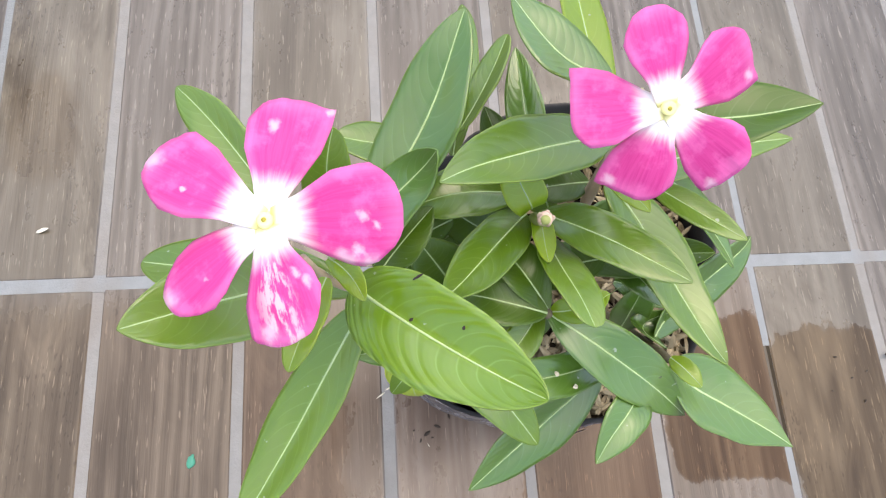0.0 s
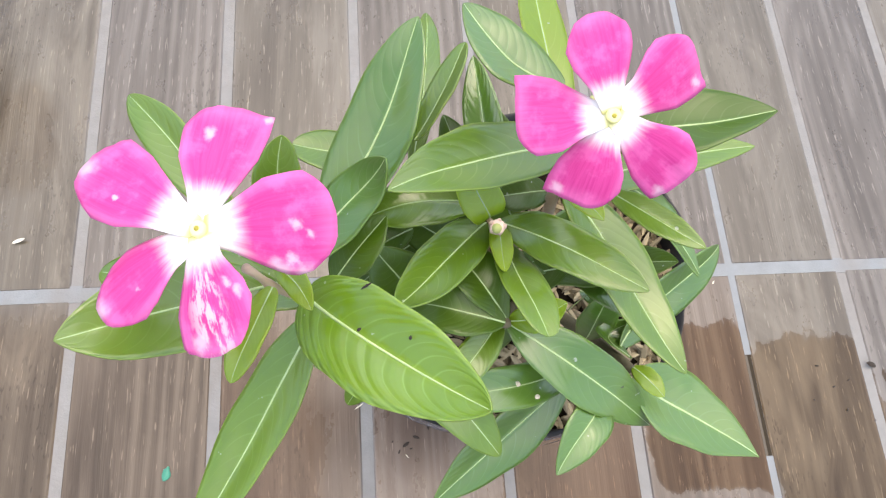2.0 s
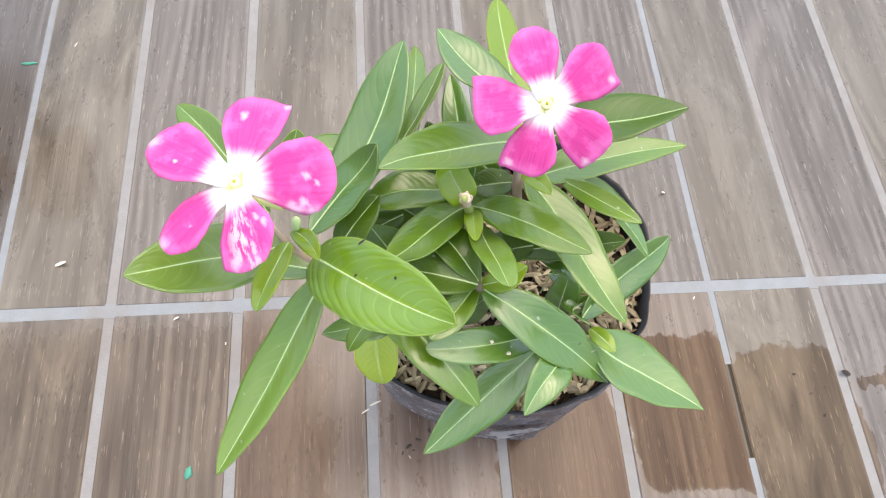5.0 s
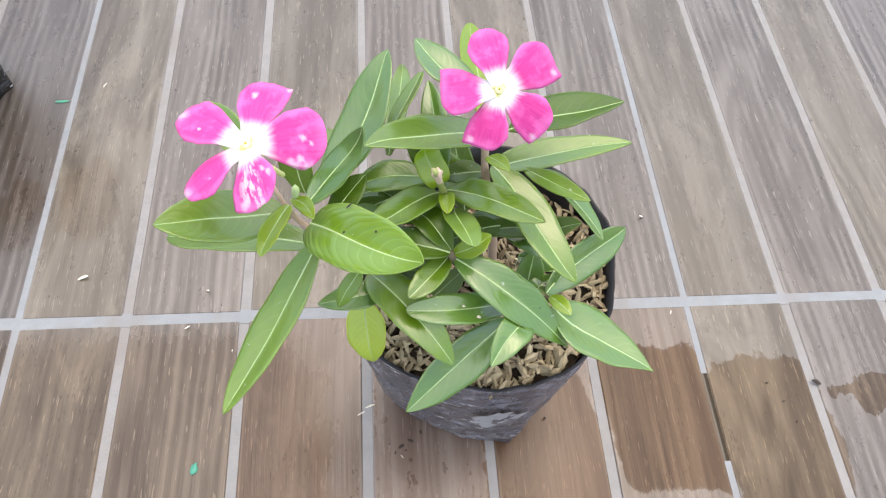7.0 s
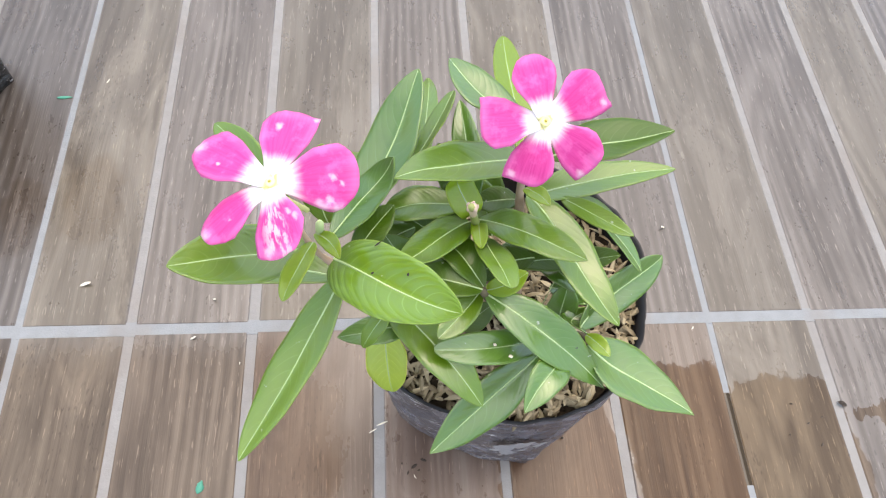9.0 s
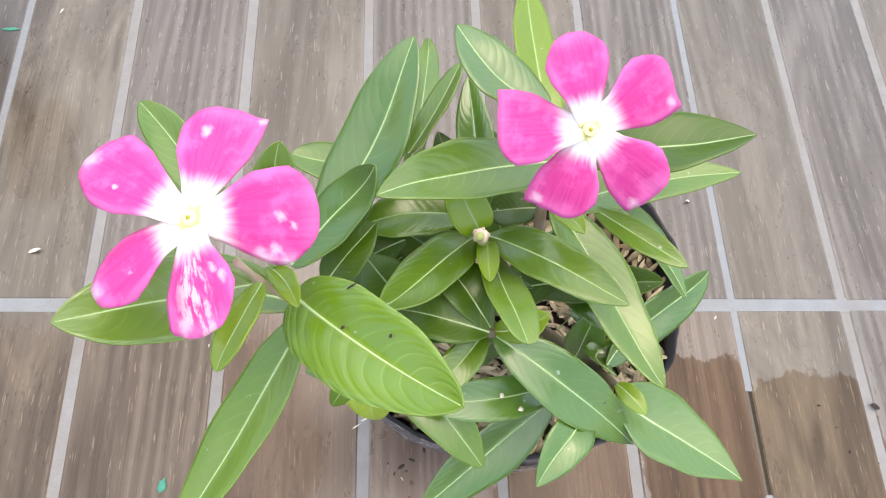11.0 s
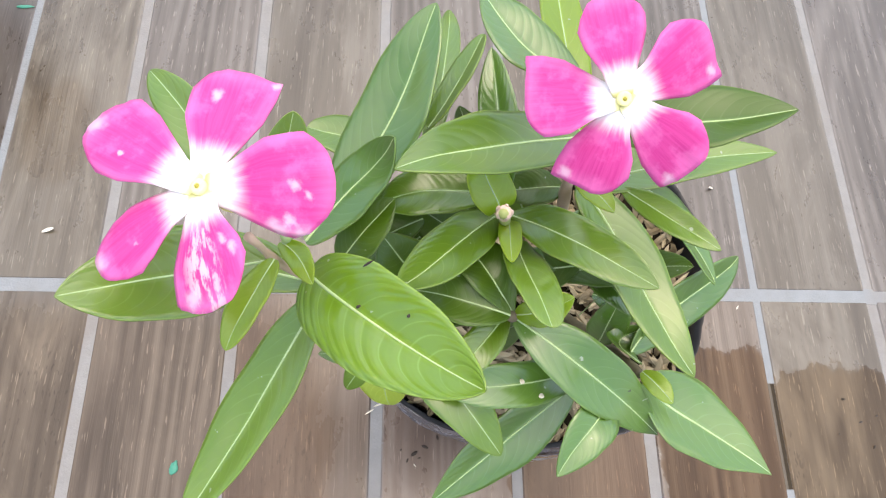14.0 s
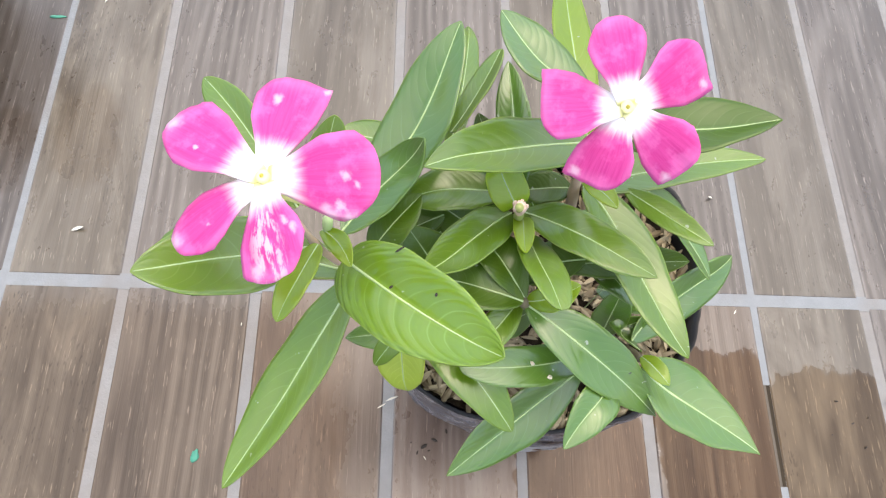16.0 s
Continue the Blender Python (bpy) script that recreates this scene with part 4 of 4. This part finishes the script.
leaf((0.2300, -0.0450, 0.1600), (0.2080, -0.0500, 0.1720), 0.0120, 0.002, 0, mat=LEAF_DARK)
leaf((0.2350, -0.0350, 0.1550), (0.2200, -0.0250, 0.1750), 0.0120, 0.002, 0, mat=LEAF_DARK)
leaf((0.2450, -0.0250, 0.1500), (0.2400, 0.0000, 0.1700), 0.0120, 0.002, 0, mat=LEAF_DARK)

leaf((0.2560, -0.0420, 0.1700), (0.2385, -0.0480, 0.1780), 0.0080, 0.002, 0, mat=LEAF_OLD)
leaf((0.2605, -0.0514, 0.1466), (0.2605, -0.0514, 0.1840), 0.0091, -0.0014, 25, 0.0017, 0.0009, fold=0.37, peak=0.56, blunt=0.71)
leaf((0.2640, -0.0600, 0.1480), (0.2650, -0.0520, 0.1680), 0.0100, 0.001, 0, mat=LEAF_OLD, face=(-0.2, -0.7, 1))
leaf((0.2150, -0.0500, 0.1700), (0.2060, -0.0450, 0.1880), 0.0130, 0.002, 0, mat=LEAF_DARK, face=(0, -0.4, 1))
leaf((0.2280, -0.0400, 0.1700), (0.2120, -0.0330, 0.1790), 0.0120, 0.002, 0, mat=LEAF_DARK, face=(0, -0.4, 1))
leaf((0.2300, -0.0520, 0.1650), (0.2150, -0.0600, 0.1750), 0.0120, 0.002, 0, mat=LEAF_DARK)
leaf((0.2420, -0.0330, 0.1700), (0.2300, -0.0220, 0.1880), 0.0110, 0.002, 0, mat=LEAF, face=(0, -0.4, 1))
leaf((0.2500, -0.0400, 0.1650), (0.2640, -0.0330, 0.1720), 0.0120, 0.002, 0, mat=LEAF_OLD)
part("bud", tube([(0.1890, -0.0545, 0.2040), (0.1893, -0.0540, 0.2075), (0.1895, -0.0537, 0.2100), (0.1896, -0.0535, 0.2112)], [0.0005, 0.0011, 0.0011, 0.0004], 10), RIB, plant, "small pale green flower bud")

flower((0.1811, -0.0571, 0.2339),
       [((0.1639, -0.0461, 0.2320), 0.93, -8, 0.27, 0.18, PETAL_TIP), ((0.1847, -0.0380, 0.2347), 0.93, -19, 0.22, 0.02, PETAL_HOLE),
        ((0.2004, -0.0579, 0.2387), 1.16, -26, 0.21, 0.35, PETAL_EDGE), ((0.1851, -0.0746, 0.2337), 1.13, -18, 0.34, 0.18, PETAL_WORN),
        ((0.1662, -0.0669, 0.2270), 1.00, -13, 0.32, 0.35, PETAL_TIP)])
flower((0.2445, -0.0391, 0.2332),
       [((0.2402, -0.0259, 0.2415), 1.13, -16, 0.29, 0.27, PETAL), ((0.2590, -0.0289, 0.2365), 1.15, -22, 0.34, 0.00, PETAL_NICK),
        ((0.2572, -0.0486, 0.2290), 1.11, -22, 0.32, 0.10, PETAL_NICK), ((0.2408, -0.0499, 0.2217), 1.14, -23, 0.28, 0.03, PETAL_NICK),
        ((0.2293, -0.0378, 0.2297), 1.26, -15, 0.21, 0.02, PETAL)])

# ---- the neighbouring bag, of which a foot shows ----
other = tagged(new("grow_bag_of_soil"), "another black grow bag of soil standing on the tiles", "grow bag")
grow_bag((-0.090, 0.174), 0.056, radians(2), other, 0.108, 0.116, 0.0, BAG_CLEAN, "clean shiny black polythene grow bag")
soil_bed((-0.090, 0.174), 0.0535, 0.098, other)

# ---- small things on the floor ----
def husk_thing(x, y, yaw, long, wide, mat, name, label, category, z=0.0004, group="bits on the tiles"):
    verts, faces = [], []
    random.seed(int(1e5 * (x + 2)))
    husk_into(verts, faces, Vector((0, 0, 0)), 0, 0, long, wide)
    me = bpy.data.meshes.new(name)
    me.from_pydata([tuple(v) for v in verts], [], faces)
    me.materials.append(mat)
    ob = new(name, me)
    low = min((Matrix.Rotation(radians(yaw), 4, "Z") @ v.co).z for v in me.vertices)
    ob.matrix_world = pose(x, y, z - low - 0.0004, 0, 0, yaw)
    return tagged(ob, label, category, group=group)


for x, y, yaw, long in ((0.0261, 0.1765, 40, 0.004), (0.0388, 0.0275, 12, 0.0075), (0.1111, 0.0166, -30, 0.0042), (0.1018, -0.0060, 20, 0.0040), (0.3846, 0.0611, 10, 0.0050), (0.389, -0.007, 60, 0.0025), (0.128, -0.021, 80, 0.0018)):
    husk_thing(x, y, yaw, long, long * 0.26, HUSK_PALE, "seed_husk", "tiny pale seed husk lying on the tiles", "husk")
for x, y, yaw, long in ((0.301, -0.068, 20, 0.0035), (0.447, -0.077, 60, 0.0022), (0.443, -0.065, 20, 0.0020), (0.452, -0.062, 30, 0.0018), (0.4662, -0.0550, -15, 0.0075), (0.235, -0.065, 40, 0.0035), (0.232, -0.072, 100, 0.0028), (0.2212, -0.0792, 35, 0.0042), (0.2262, -0.0762, -20, 0.0036), (0.2180, -0.0822, 70, 0.0022), (0.2235, -0.0812, 10, 0.0018), (0.2150, -0.0775, 50, 0.0016), (0.430, -0.071, 70, 0.0018), (0.436, -0.054, -20, 0.0022), (0.461, -0.083, 30, 0.0018)):
    husk_thing(x, y, yaw, long, long * 0.4, CRUMB, "soil_crumb", "small dark crumb of debris on the tiles", "debris")

for x, y, yaw, long in ((0.2050, -0.0570, 28, 0.0085), (0.2000, -0.0605, 35, 0.0060), (0.2215, -0.0845, -50, 0.0030)):
    husk_thing(x, y, yaw, long, long * 0.12, HUSK_PALE, "straw_bit", "thin pale bit of straw lying beside the grow bag", "straw")


def height_on(ob, x, y):
    """The top of a leaf at a place of the plan."""
    near = sorted((v.co for v in ob.data.vertices), key=lambda c: (c.x - x) ** 2 + (c.y - y) ** 2)[:6]
    return max(c.z for c in near)


# crumbs that have fallen on the leaves
for x, y, yaw, long, wide, on, mat, label in (
        (0.2383, -0.0739, 60, 0.0030, 0.0013, low_leaf, HUSK_PALE, "pale papery crumb lying on a green leaf"),
        (0.2431, -0.0768, 20, 0.0022, 0.0012, low_leaf, HUSK_PALE, "pale papery crumb lying on a green leaf"),
        (0.2042, -0.0596, 20, 0.0028, 0.0005, broad_leaf, CRUMB, "dark sliver of debris on a broad leaf"),
        (0.2113, -0.0698, 70, 0.0009, 0.0006, broad_leaf, CRUMB, "tiny dark crumb on a broad leaf"),
        (0.2027, -0.0670, 30, 0.0010, 0.0006, broad_leaf, CRUMB, "tiny dark crumb on a broad leaf")):
    husk_thing(x, y, yaw, long, wide, mat, "crumb", label, "crumb", height_on(on, x, y), "crumbs on the leaves")


def fleck(x, y, yaw, long, wide):
    bm = bmesh.new()
    random.seed(int(1e5 * (x + 1)))
    ring = [(0.5 * long * math.cos(a) * random.uniform(0.7, 1.1), 0.5 * wide * math.sin(a) * random.uniform(0.7, 1.1)) for a in (2 * math.pi * k / 14 for k in range(14))]
    low, high = [bm.verts.new((px, py, -0.0001)) for px, py in ring], [bm.verts.new((px * 0.9, py * 0.9, 0.0003)) for px, py in ring]
    for k in range(14):
        bm.faces.new((low[k], low[(k + 1) % 14], high[(k + 1) % 14], high[k]))
    bm.faces.new(low[::-1])
    bm.faces.new(high)
    ob = part("paint_fleck", bm, PAINT)
    ob.matrix_world = pose(x, y, 0.0002, 0, 0, yaw)
    return tagged(ob, "dried fleck of green paint on the tiles", "paint", group="paint flecks on the tiles")


fleck(0.1137, -0.0848, 80, 0.0068, 0.0042)
fleck(0.0005, 0.1628, 4, 0.0095, 0.0026)

# ---- planks of the floor, each a piece of its own ----
random.seed(7)
for y0, y1 in zip(CROSS, CROSS[1:]):
    for x0, x1 in zip(LINES, LINES[1:]):
        left = 0.0014 if x0 in TILE_JOINTS else 0.0025
        right = 0.0014 if x1 in TILE_JOINTS else 0.0025
        i, j = CROSS.index(y0), LINES.index(x0) - LINES.index(0.008)
        kind = (WARM, COOL)[j % 2]
        if y0 < -0.1:
            kind = {0: ASH, 2: RUST, 3: RUST_LIT, 4: RUST, 5: BROWN}.get(j, kind)
        ends = [random.uniform(0.0024, 0.0033) for _ in range(2)]
        slack = [random.uniform(-0.0003, 0.0003) for _ in range(2)]
        part("plank", box(x0 + left + slack[0], x1 - right + slack[1], y0 + ends[0], y1 - ends[1], -0.0016, random.uniform(-0.0001, 0.0001), 0.0008), kind, floor, smooth=False)

# the same planks further out on the patio, joined
for kind in (WARM, COOL):
    verts, faces = [], []
    for row in range(-7, 9):
        y0, y1 = CROSS[0] + 0.404 * (row + 1) + 0.003, CROSS[0] + 0.404 * (row + 2) - 0.003
        for col in range(-30, 57):
            if (col % 2 == 0) != (kind is WARM):
                continue
            x0, x1 = LINES[0] + 0.0662 * col + 0.003, LINES[0] + 0.0662 * (col + 1) - 0.003
            inside = x1 > LINES[0] + 0.02 and x0 < LINES[-1] - 0.02 and y1 > CROSS[0] + 0.05 and y0 < CROSS[-1] - 0.05
            if inside or x0 < REACH[0] or x1 > REACH[1] or y0 < REACH[2] or y1 > REACH[3]:
                continue
            k = len(verts)
            verts += [(x0, y0, -0.0016), (x1, y0, -0.0016), (x1, y1, -0.0016), (x0, y1, -0.0016), (x0, y0, 0.0), (x1, y0, 0.0), (x1, y1, 0.0), (x0, y1, 0.0)]
            faces += [(k + 4, k + 5, k + 6, k + 7), (k, k + 1, k + 5, k + 4), (k + 1, k + 2, k + 6, k + 5), (k + 2, k + 3, k + 7, k + 6), (k + 3, k, k + 4, k + 7), (k + 3, k + 2, k + 1, k)]
    me = bpy.data.meshes.new("far_planks")
    me.from_pydata(verts, [], faces)
    me.materials.append(kind)
    ob = new("far_planks", me)
    ob.parent = floor
    tagged(ob, "more wood-look planks further out on the patio", kind="stuff")
